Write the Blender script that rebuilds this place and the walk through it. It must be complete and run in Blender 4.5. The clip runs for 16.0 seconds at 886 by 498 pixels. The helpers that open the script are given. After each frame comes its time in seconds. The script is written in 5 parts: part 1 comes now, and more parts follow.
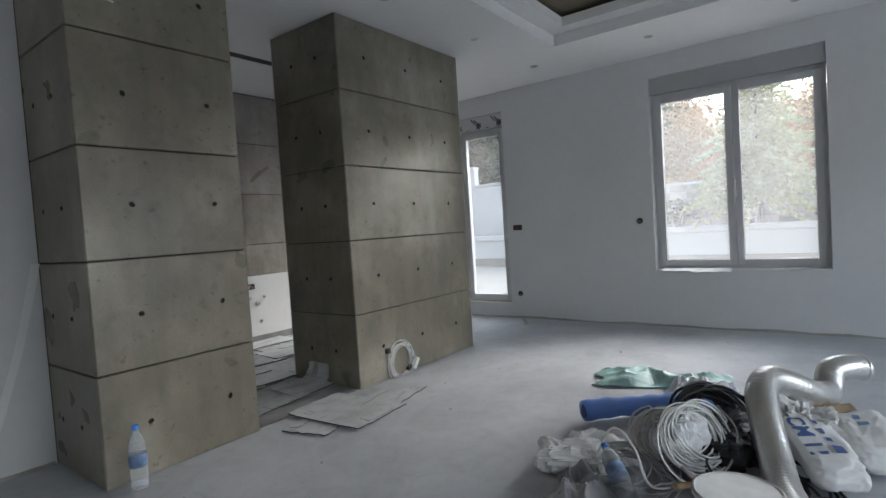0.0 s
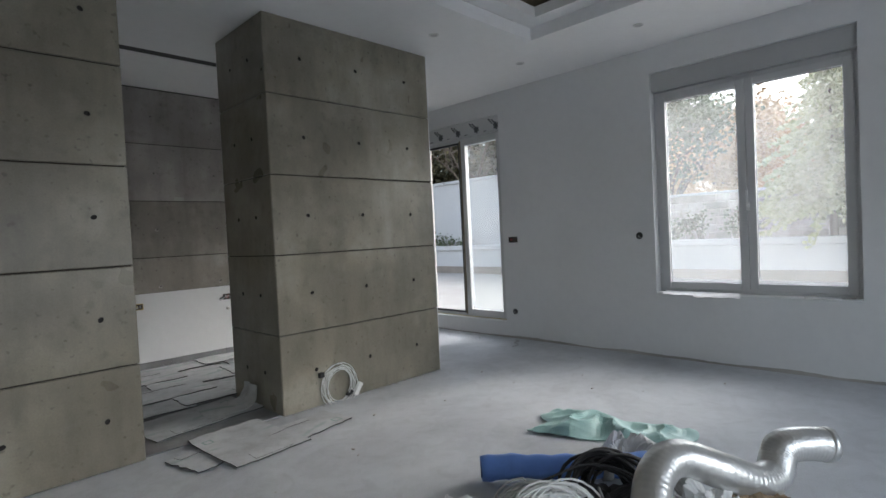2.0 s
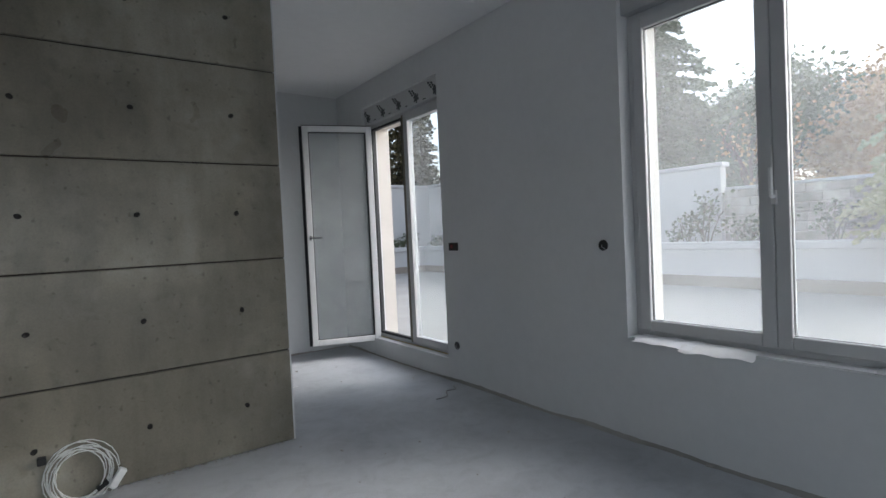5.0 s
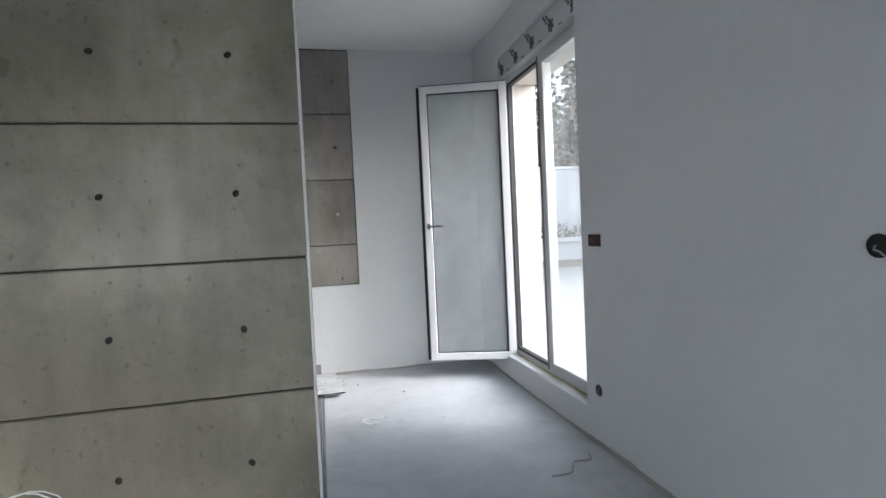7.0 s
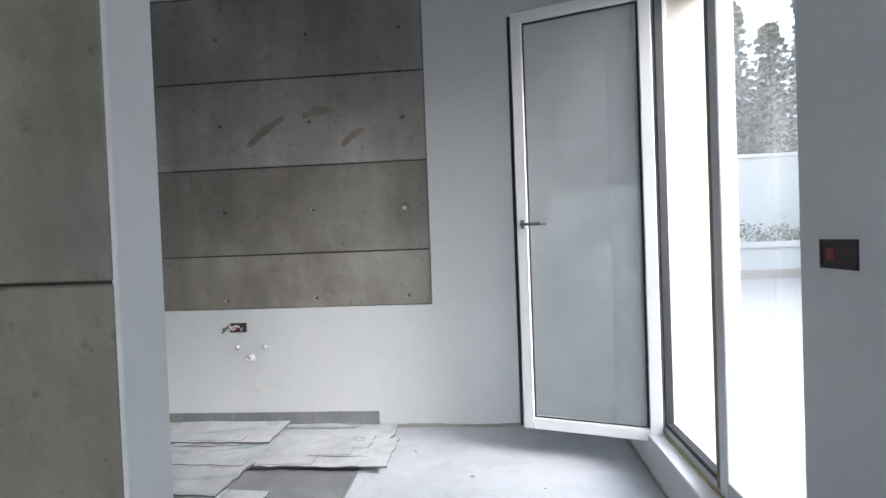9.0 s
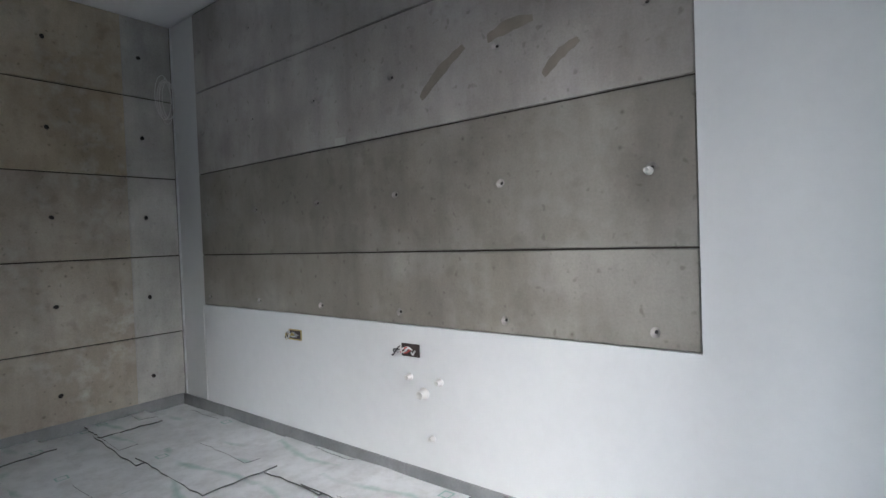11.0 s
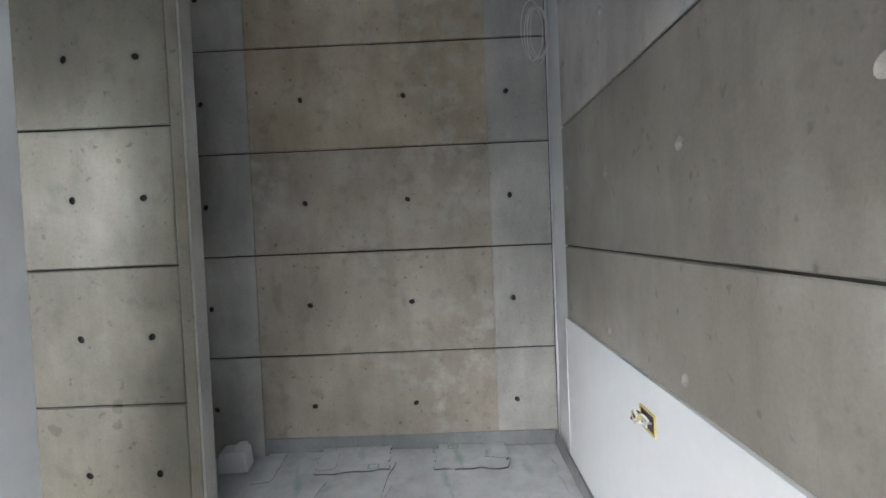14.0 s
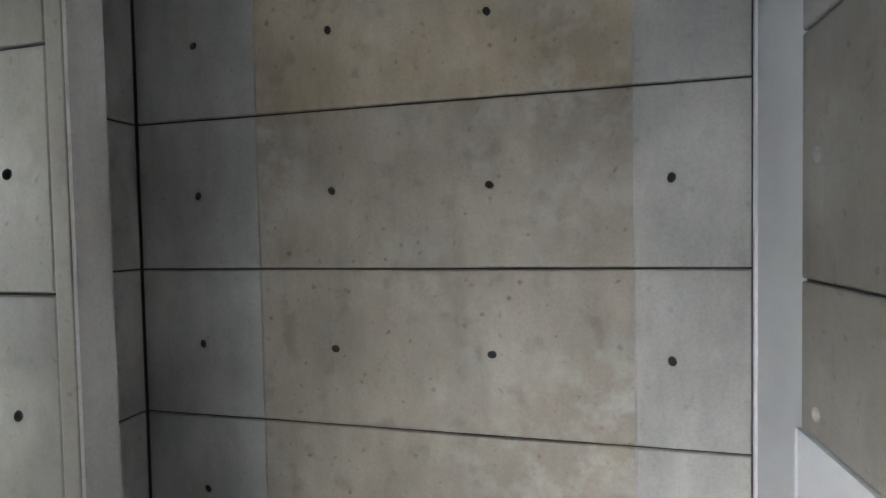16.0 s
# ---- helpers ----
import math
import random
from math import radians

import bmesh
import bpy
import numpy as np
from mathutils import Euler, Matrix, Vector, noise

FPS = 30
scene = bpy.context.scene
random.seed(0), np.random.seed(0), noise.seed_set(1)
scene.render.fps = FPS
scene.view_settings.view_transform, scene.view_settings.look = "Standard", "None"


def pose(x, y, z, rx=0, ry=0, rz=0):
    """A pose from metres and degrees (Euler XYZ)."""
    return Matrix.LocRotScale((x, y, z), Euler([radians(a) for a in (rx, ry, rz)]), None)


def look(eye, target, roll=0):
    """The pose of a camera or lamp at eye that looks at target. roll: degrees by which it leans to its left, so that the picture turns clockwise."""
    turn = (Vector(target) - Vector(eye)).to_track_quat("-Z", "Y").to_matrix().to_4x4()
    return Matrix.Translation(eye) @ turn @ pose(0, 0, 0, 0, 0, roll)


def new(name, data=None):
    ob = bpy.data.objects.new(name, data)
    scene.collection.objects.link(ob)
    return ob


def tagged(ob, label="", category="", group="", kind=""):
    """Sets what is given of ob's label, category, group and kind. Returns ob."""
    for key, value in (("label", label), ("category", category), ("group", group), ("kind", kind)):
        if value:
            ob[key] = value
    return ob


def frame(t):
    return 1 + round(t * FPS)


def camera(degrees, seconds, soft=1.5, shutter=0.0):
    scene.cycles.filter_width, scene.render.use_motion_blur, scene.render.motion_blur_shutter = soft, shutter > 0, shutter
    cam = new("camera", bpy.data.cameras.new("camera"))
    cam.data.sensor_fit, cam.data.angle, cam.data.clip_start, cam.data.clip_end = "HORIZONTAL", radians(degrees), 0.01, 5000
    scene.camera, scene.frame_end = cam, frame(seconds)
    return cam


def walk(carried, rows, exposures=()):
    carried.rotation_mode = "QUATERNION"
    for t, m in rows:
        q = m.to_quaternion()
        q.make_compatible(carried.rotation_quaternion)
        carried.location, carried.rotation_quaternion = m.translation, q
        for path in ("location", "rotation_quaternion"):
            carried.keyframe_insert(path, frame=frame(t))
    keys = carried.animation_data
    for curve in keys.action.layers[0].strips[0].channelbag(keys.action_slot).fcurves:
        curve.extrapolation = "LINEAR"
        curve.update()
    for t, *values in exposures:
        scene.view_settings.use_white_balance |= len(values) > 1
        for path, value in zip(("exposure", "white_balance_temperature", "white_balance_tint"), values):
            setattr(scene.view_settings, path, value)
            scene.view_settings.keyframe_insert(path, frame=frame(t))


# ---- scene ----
from mathutils.bvhtree import BVHTree

cam = camera(80.3, 16.0)
PATH = [
    (0, (0.121, 0.194, 1.283), (1.719, 1.394, 1.2), -3.7),
    (0.5, (0.301, 0.033, 1.32), (1.735, 1.424, 1.224), -3.6),
    (1, (0.532, -0.224, 1.343), (1.868, 1.262, 1.249), -3.5),
    (1.5, (0.798, -0.301, 1.328), (2.154, 1.167, 1.251), -3.1),
    (2, (1.163, -0.333, 1.318), (2.58, 1.077, 1.263), -2.8),
    (2.5, (1.519, -0.35, 1.33), (2.981, 1.014, 1.286), -2.7),
    (3, (1.961, -0.445, 1.332), (3.378, 0.966, 1.297), -2.7),
    (3.2, (2.113, -0.454, 1.345), (3.522, 0.964, 1.303), -2.6),
    (5.3, (3.725, 0.016, 1.329), (4.824, 1.686, 1.263), -2.4),
    (5.5, (3.839, 0.115, 1.342), (4.882, 1.82, 1.269), -2.2),
    (6, (4.189, 0.295, 1.326), (4.999, 2.123, 1.253), -2.6),
    (6.5, (4.528, 0.488, 1.346), (5.108, 2.4, 1.258), -2.7),
    (7, (4.786, 0.83, 1.312), (5.238, 2.777, 1.241), -2.7),
    (7.5, (4.991, 1.164, 1.312), (5.356, 3.129, 1.243), -2.4),
    (8, (5.22, 1.505, 1.323), (5.43, 3.493, 1.26), -1.9),
    (8.2, (5.296, 1.642, 1.315), (5.446, 3.635, 1.257), -2.0),
    (10.3, (5.6, 3.31, 1.275), (4.814, 5.15, 1.245), -1.9),
    (10.5, (5.563, 3.433, 1.292), (4.679, 5.227, 1.248), -2.0),
    (11, (5.553, 3.842, 1.289), (4.319, 5.415, 1.244), -2.1),
    (11.5, (5.508, 4.165, 1.3), (4.006, 5.485, 1.241), -2.3),
    (12, (5.363, 4.494, 1.288), (3.667, 5.553, 1.243), -2.1),
    (12.5, (5.19, 4.741, 1.3), (3.346, 5.514, 1.244), -2.3),
    (13, (4.977, 5.024, 1.302), (3.02, 5.432, 1.253), -2.7),
    (13.5, (4.701, 5.173, 1.296), (2.707, 5.321, 1.246), -2.7),
    (14, (4.39, 5.26, 1.319), (2.392, 5.23, 1.253), -2.4),
    (14.5, (4.06, 5.358, 1.319), (2.069, 5.18, 1.268), -2.3),
    (15, (3.731, 5.457, 1.347), (1.754, 5.161, 1.285), -1.9),
    (15.5, (3.389, 5.387, 1.305), (1.415, 5.061, 1.288), -1.3),
    (16, (3.135, 5.297, 1.357), (1.193, 4.822, 1.29), -1.1),
]
walk(cam, [(t, look(eye, target, roll)) for t, eye, target, roll in PATH],
     [(0, 2.74, 6050, 10), (3, 2.57, 6100, 10), (5.5, 2.17, 5950, 10), (6.5, 2.95, 5950, 10), (8, 3.14, 5900, 10), (10.5, 3.27, 5750, 10), (12.5, 3.78, 5800, 10), (14.5, 4.32, 5800, 10), (15.5, 4.34, 5800, 10), (16, 4.6, 5800, 10)])

# ---- light ----
world = bpy.data.worlds.new("overcast_sky")
scene.world = world
world.use_nodes = True
wn = world.node_tree
wn.nodes.clear()
sky = wn.nodes.new("ShaderNodeTexSky")
sky.sky_type = "NISHITA"
sky.sun_disc = False
sky.sun_elevation = radians(30)
sky.sun_rotation = radians(114)
sky.dust_density = 4.0
sky.air_density = 1.2
haze = wn.nodes.new("ShaderNodeHueSaturation")
haze.inputs["Saturation"].default_value = 0.45
wbg = wn.nodes.new("ShaderNodeBackground")
wbg.inputs["Strength"].default_value = 0.093
wout = wn.nodes.new("ShaderNodeOutputWorld")
wn.links.new(sky.outputs[0], haze.inputs["Color"])
wn.links.new(haze.outputs[0], wbg.inputs["Color"])
wn.links.new(wbg.outputs[0], wout.inputs["Surface"])

sun_data = bpy.data.lights.new("sun", "SUN")
sun_data.energy = 0.2
sun_data.angle = radians(45)
sun_data.color = (1.0, 0.98, 0.95)
sun = new("sun", sun_data)
sun.matrix_world = look((18.3, -8.1, 11.5), (0, 0, 0))

# daylight of the glazed front behind the walker
sky_lamp = bpy.data.lights.new("south_window_daylight", "AREA")
sky_lamp.shape = "RECTANGLE"
sky_lamp.size, sky_lamp.size_y = 5.2, 1.9
sky_lamp.energy = 5.5
sky_lamp.color = (0.9, 0.96, 1.0)
new("south_window_daylight", sky_lamp).matrix_world = look((2.6, -3.21, 1.3), (2.6, 0, 1.2))


# ---- materials ----
def material(name):
    m = bpy.data.materials.new(name)
    m.use_nodes = True
    nt = m.node_tree
    return m, nt, nt.nodes["Principled BSDF"]


def tex_noise(nt, scale, detail=4.0, rough=0.55, coords=None, distortion=0.0):
    n = nt.nodes.new("ShaderNodeTexNoise")
    n.inputs["Scale"].default_value = scale
    n.inputs["Detail"].default_value = detail
    n.inputs["Roughness"].default_value = rough
    n.inputs["Distortion"].default_value = distortion
    if coords is not None:
        nt.links.new(coords, n.inputs["Vector"])
    return n.outputs["Fac"]


def ramp(nt, fac, stops):
    r = nt.nodes.new("ShaderNodeValToRGB")
    while len(r.color_ramp.elements) < len(stops):
        r.color_ramp.elements.new(0.5)
    for e, (p, c) in zip(r.color_ramp.elements, stops):
        e.position = p
        e.color = (*c, 1) if len(c) == 3 else c
    nt.links.new(fac, r.inputs[0])
    return r.outputs[0]


def mix(nt, fac, a, b, mode="MIX"):
    n = nt.nodes.new("ShaderNodeMix")
    n.data_type = "RGBA"
    n.blend_type = mode
    for sock, v in ((n.inputs[0], fac), (n.inputs[6], a), (n.inputs[7], b)):
        if isinstance(v, (int, float)):
            sock.default_value = v
        elif isinstance(v, tuple):
            sock.default_value = (*v, 1)
        else:
            nt.links.new(v, sock)
    return n.outputs[2]


def bump(nt, bsdf, height, strength, distance=0.01):
    b = nt.nodes.new("ShaderNodeBump")
    b.inputs["Strength"].default_value = strength
    b.inputs["Distance"].default_value = distance
    nt.links.new(height, b.inputs["Height"])
    nt.links.new(b.outputs[0], bsdf.inputs["Normal"])


def place(nt, stretch=(1, 1, 1)):
    g = nt.nodes.new("ShaderNodeNewGeometry")
    mp = nt.nodes.new("ShaderNodeMapping")
    mp.inputs["Scale"].default_value = stretch
    nt.links.new(g.outputs["Position"], mp.inputs["Vector"])
    return mp.outputs[0]


def concrete(name, base, tint, gloss=0.45, spots=0.35, vary=0.25, bloom=0.0):
    """Fair-faced concrete: cloudy tone, water marks, fine pores and pin holes."""
    m, nt, b = material(name)
    p = place(nt)
    pv = place(nt, (1, 1, 0.35))
    info = nt.nodes.new("ShaderNodeObjectInfo")
    dark = tuple(c * 0.8 for c in base)
    cloud = ramp(nt, tex_noise(nt, 1.6, 4, 0.5, p), [(0.34, dark), (0.52, base), (0.68, tint)])
    streak = ramp(nt, tex_noise(nt, 5.0, 6, 0.65, pv, 0.15), [(0.35, (0.78, 0.78, 0.78)), (0.55, (1, 1, 1)), (0.75, (1.14, 1.14, 1.13))])
    col = mix(nt, 0.75, cloud, streak, "MULTIPLY")
    per = ramp(nt, info.outputs["Random"], [(0.0, (1 - vary * 0.5,) * 3), (1.0, (1 + vary * 0.35,) * 3)])
    col = mix(nt, 1.0, col, per, "MULTIPLY")
    fine = tex_noise(nt, 90.0, 4, 0.7, p)
    col = mix(nt, 0.35, col, ramp(nt, fine, [(0.3, (0.7, 0.7, 0.7)), (0.6, (1.1, 1.1, 1.1))]), "MULTIPLY")
    vor = nt.nodes.new("ShaderNodeTexVoronoi")
    vor.inputs["Scale"].default_value = 9.0
    nt.links.new(p, vor.inputs["Vector"])
    pin = ramp(nt, vor.outputs["Distance"], [(0.03, (0.42, 0.4, 0.37)), (0.07, (0.8, 0.79, 0.77)), (0.13, (1, 1, 1))])
    keepers = ramp(nt, tex_noise(nt, 2.2, 2, 0.5, p), [(0.42, (0, 0, 0)), (0.62, (1, 1, 1))])
    pin = mix(nt, keepers, (1.0, 1.0, 1.0), pin)
    col = mix(nt, min(1.0, spots * 2), col, pin, "MULTIPLY")
    blot = ramp(nt, tex_noise(nt, 30.0, 1, 0.3, p), [(0.2, (0.62, 0.61, 0.59)), (0.3, (1, 1, 1))])
    col = mix(nt, min(1.0, spots * 2), col, blot, "MULTIPLY")
    trail = ramp(nt, tex_noise(nt, 7.0, 3, 0.5, place(nt, (1, 1, 0.06))), [(0.28, (0.88, 0.88, 0.87)), (0.45, (1, 1, 1)), (0.72, (1.06, 1.06, 1.05))])
    col = mix(nt, 0.8, col, trail, "MULTIPLY")
    smudge = ramp(nt, tex_noise(nt, 12.0, 2, 0.4, p), [(0.26, (0.66, 0.65, 0.63)), (0.40, (1, 1, 1))])
    col = mix(nt, spots, col, smudge, "MULTIPLY")
    if bloom:
        patch = ramp(nt, tex_noise(nt, 1.3, 3, 0.5, p), [(0.42, (0, 0, 0)), (0.68, (1, 1, 1))])
        fleck = ramp(nt, tex_noise(nt, 10, 4, 0.6, p, 0.0), [(0.47, (0, 0, 0)), (0.72, (bloom,) * 3)])
        col = mix(nt, mix(nt, 1.0, patch, fleck, "MULTIPLY"), col, (0.55, 0.54, 0.51))
    nt.links.new(col, b.inputs["Base Color"])
    rr = ramp(nt, tex_noise(nt, 3.0, 3, 0.5, p), [(0.2, (gloss,) * 3), (0.8, (gloss + 0.16,) * 3)])
    nt.links.new(rr, b.inputs["Roughness"])
    bump(nt, b, mix(nt, 0.5, tex_noise(nt, 40, 5, 0.6, p), tex_noise(nt, 3, 3, 0.5, p)), 0.1, 0.012)
    return m


def plaster(name, base, rough=0.75, mottling=0.06, relief=0.12):
    m, nt, b = material(name)
    p = place(nt)
    col = ramp(nt, tex_noise(nt, 1.1, 5, 0.6, p, 0.3), [(0.3, tuple(c * (1 - mottling) for c in base)), (0.7, base)])
    col = mix(nt, 0.5, col, ramp(nt, tex_noise(nt, 14, 5, 0.7, p), [(0.3, (0.93, 0.93, 0.93)), (0.6, (1, 1, 1))]), "MULTIPLY")
    nt.links.new(col, b.inputs["Base Color"])
    b.inputs["Roughness"].default_value = rough
    bump(nt, b, mix(nt, 0.5, tex_noise(nt, 120, 3, 0.6, p), tex_noise(nt, 5, 4, 0.6, p)), relief, 0.01)
    return m


def simple(name, base, rough=0.5, metal=0.0, relief=0.0, scale=60.0, vary=0.12, spec=None):
    m, nt, b = material(name)
    p = place(nt)
    lo = tuple(c * (1 - vary) for c in base)
    hi = tuple(min(1.0, c * (1 + vary * 0.6)) for c in base)
    nt.links.new(ramp(nt, tex_noise(nt, scale * 0.2, 4, 0.6, p), [(0.3, lo), (0.7, hi)]), b.inputs["Base Color"])
    b.inputs["Roughness"].default_value = rough
    b.inputs["Metallic"].default_value = metal
    if relief:
        bump(nt, b, tex_noise(nt, scale, 4, 0.6, p), relief, 0.01)
    return m


M_CONC = concrete("warm_fair_faced_concrete", (0.218, 0.198, 0.153), (0.31, 0.286, 0.234), 0.24, 0.45, 0.25, 0.12)
M_CONC_GREY = concrete("grey_fair_faced_concrete", (0.225, 0.206, 0.178), (0.305, 0.286, 0.258), 0.36, 0.4, 0.25, 0.15)
# paler concrete, lightened further in place of light bounced off the ceiling
M_CONC_PALE = concrete("pale_fair_faced_concrete", (0.34, 0.313, 0.294), (0.43, 0.405, 0.388), 0.6)
M_CONC_BROWN = concrete("brown_bare_concrete", (0.378, 0.316, 0.226), (0.485, 0.428, 0.333), 0.36, 0.55, 0.3, 0.45)
M_CONC_DUN = concrete("grey_brown_bare_concrete", (0.375, 0.328, 0.266), (0.465, 0.42, 0.358), 0.36, 0.55, 0.25, 0.6)
M_SKIM = concrete("pale_skim_coat", (0.41, 0.395, 0.37), (0.53, 0.515, 0.485), 0.6, 0.2, 0.1)
M_JOINT = simple("dark_joint", (0.045, 0.04, 0.034), 0.95, 0, 0.3)
M_HOLE = simple("tie_hole_dark", (0.03, 0.028, 0.025), 0.95)
M_WALL = plaster("white_skimmed_plaster", (0.67, 0.675, 0.68))
M_CEIL = plaster("white_ceiling_board", (0.78, 0.78, 0.785), 0.8, 0.03, 0.05)
M_RAW = plaster("raw_slab_brown", (0.26, 0.215, 0.15), 0.9, 0.35, 0.4)
M_REVEAL = plaster("white_reveal_paint", (0.78, 0.78, 0.78), 0.6, 0.03, 0.06)
M_PVC = simple("grey_white_pvc", (0.53, 0.535, 0.54), 0.35, 0, 0.0, 20, 0.04)
M_PVC_WHITE = simple("white_pvc", (0.7, 0.7, 0.7), 0.3, 0, 0.0, 20, 0.03)
# shade of the unlit meeting stile, put into its base colour
M_PVC_UNLIT = simple("unlit_stile_pvc", (0.16, 0.145, 0.1), 0.5, 0, 0.0, 30, 0.1)
M_SEAL = simple("black_rubber_seal", (0.02, 0.02, 0.022), 0.6)
M_BOXGREY = plaster("grey_shutter_box", (0.42, 0.425, 0.43), 0.7, 0.05, 0.05)
M_SKIRT = concrete("grey_tile_skirting", (0.21, 0.215, 0.22), (0.27, 0.275, 0.28), 0.4, 0.1, 0.2)
M_METAL = simple("brushed_steel", (0.6, 0.6, 0.6), 0.3, 1.0, 0.05)
M_WIRE_DARK = simple("dark_grey_metal", (0.12, 0.12, 0.125), 0.4, 0.6)
M_FOAM = simple("yellow_assembly_foam", (0.55, 0.46, 0.24), 0.9, 0, 0.6, 60, 0.3)
M_BLACK = simple("black_plastic", (0.02, 0.02, 0.02), 0.5)


def glass(name="window_glass", low=0.06, high=0.1, front=0.0):
    m, nt, b = material(name)
    nt.nodes.remove(b)
    tr = nt.nodes.new("ShaderNodeBsdfTransparent")
    tr.inputs[0].default_value = (0.93, 0.95, 0.95, 1)
    gl = nt.nodes.new("ShaderNodeBsdfGlossy")
    gl.inputs["Roughness"].default_value = 0.01
    lw = nt.nodes.new("ShaderNodeLayerWeight")
    lw.inputs["Blend"].default_value = 0.5
    pw = nt.nodes.new("ShaderNodeMath")
    pw.operation = "POWER"
    pw.inputs[1].default_value = 4.0
    nt.links.new(lw.outputs["Facing"], pw.inputs[0])
    fr = nt.nodes.new("ShaderNodeMath")
    fr.operation = "MULTIPLY_ADD"
    fr.inputs[1].default_value = 0.5
    fr.inputs[2].default_value = 0.02
    nt.links.new(pw.outputs[0], fr.inputs[0])
    mx = nt.nodes.new("ShaderNodeMixShader")
    nt.links.new(fr.outputs[0], mx.inputs[0])
    nt.links.new(tr.outputs[0], mx.inputs[1])
    nt.links.new(gl.outputs[0], mx.inputs[2])
    # pale film: some dust, plus painted haze for glare over the view
    film = nt.nodes.new("ShaderNodeBsdfTranslucent")
    film.inputs[0].default_value = (0.9, 0.92, 0.95, 1)
    veil = nt.nodes.new("ShaderNodeBsdfDiffuse")
    veil.inputs[0].default_value = (0.8, 0.82, 0.82, 1)
    both = nt.nodes.new("ShaderNodeMixShader")
    both.inputs[0].default_value = front
    nt.links.new(film.outputs[0], both.inputs[1])
    nt.links.new(veil.outputs[0], both.inputs[2])
    dust_haze = nt.nodes.new("ShaderNodeMixShader")
    p = place(nt)
    amount = ramp(nt, tex_noise(nt, 3.0, 5, 0.65, p), [(0.3, (low,) * 3), (0.7, (high,) * 3)])
    nt.links.new(amount, dust_haze.inputs[0])
    nt.links.new(mx.outputs[0], dust_haze.inputs[1])
    nt.links.new(both.outputs[0], dust_haze.inputs[2])
    nt.links.new(dust_haze.outputs[0], nt.nodes["Material Output"].inputs[0])
    return m


M_GLASS = glass()
M_GLASS_DOOR = glass("door_glass", 0.02, 0.06)
# denser film brightens the pane of the open leaf
M_GLASS_LEAF = glass("pale_film_leaf_glass", 0.12, 0.24, 0.75)


def screed():
    m, nt, b = material("dusty_grey_screed")
    p = place(nt)
    col = ramp(nt, tex_noise(nt, 0.8, 6, 0.6, p, 0.6), [(0.3, (0.41, 0.425, 0.45)), (0.52, (0.53, 0.548, 0.575)), (0.72, (0.625, 0.64, 0.668))])
    col = mix(nt, 0.7, col, ramp(nt, tex_noise(nt, 6, 6, 0.7, p, 1.0), [(0.3, (0.8, 0.8, 0.8)), (0.55, (1, 1, 1))]), "MULTIPLY")
    col = mix(nt, 0.4, col, ramp(nt, tex_noise(nt, 140, 3, 0.7, p), [(0.3, (0.7, 0.7, 0.7)), (0.6, (1.08, 1.08, 1.08))]), "MULTIPLY")
    nt.links.new(col, b.inputs["Base Color"])
    nt.links.new(ramp(nt, tex_noise(nt, 2.0, 5, 0.6, p), [(0.3, (0.42,) * 3), (0.7, (0.72,) * 3)]), b.inputs["Roughness"])
    bump(nt, b, mix(nt, 0.4, tex_noise(nt, 60, 5, 0.7, p), tex_noise(nt, 2.5, 4, 0.6, p)), 0.25, 0.012)
    return m


M_SCREED = screed()


# ---- mesh helpers ----
def box(bm, x0, x1, y0, y1, z0, z1, bevel=0.0):
    vs = [bm.verts.new(c) for c in ((x0, y0, z0), (x1, y0, z0), (x1, y1, z0), (x0, y1, z0), (x0, y0, z1), (x1, y0, z1), (x1, y1, z1), (x0, y1, z1))]
    fs = [bm.faces.new([vs[i] for i in f]) for f in ((0, 3, 2, 1), (4, 5, 6, 7), (0, 1, 5, 4), (1, 2, 6, 5), (2, 3, 7, 6), (3, 0, 4, 7))]
    if bevel:
        edges = {e for f in fs for e in f.edges}
        bmesh.ops.bevel(bm, geom=list(edges), offset=bevel, segments=2, profile=0.5, affect="EDGES")
    return bm


def boxes(*rows):
    bm = bmesh.new()
    for r in rows:
        box(bm, *r)
    return bm


def mesh_of(name, bm, mats, smooth=False):
    me = bpy.data.meshes.new(name)
    bm.to_mesh(me)
    bm.free()
    for mt in mats if isinstance(mats, (list, tuple)) else [mats]:
        me.materials.append(mt)
    if smooth:
        for poly in me.polygons:
            poly.use_smooth = True
    return me


def part(name, bm, mats, parent=None, label="", smooth=False):
    ob = new(name, mesh_of(name, bm, mats, smooth))
    if parent is not None:
        ob.parent = parent
    if label:
        ob["label"] = label
    return ob


def empty(name, x, y, z, label, category, group="", kind=""):
    ob = new(name)
    ob.location = (x, y, z)
    ob.empty_display_size = 0.05
    return tagged(ob, label, category, group, kind)


def adopt(parent, ob):
    """Make ob, built in world coordinates, a part of parent."""
    ob.parent = parent
    ob.matrix_parent_inverse = Matrix.Translation(parent.location).inverted()
    return ob


def structure(name, bm, mats, label, category):
    return tagged(part(name, bm, mats), label, category, "", "structure")


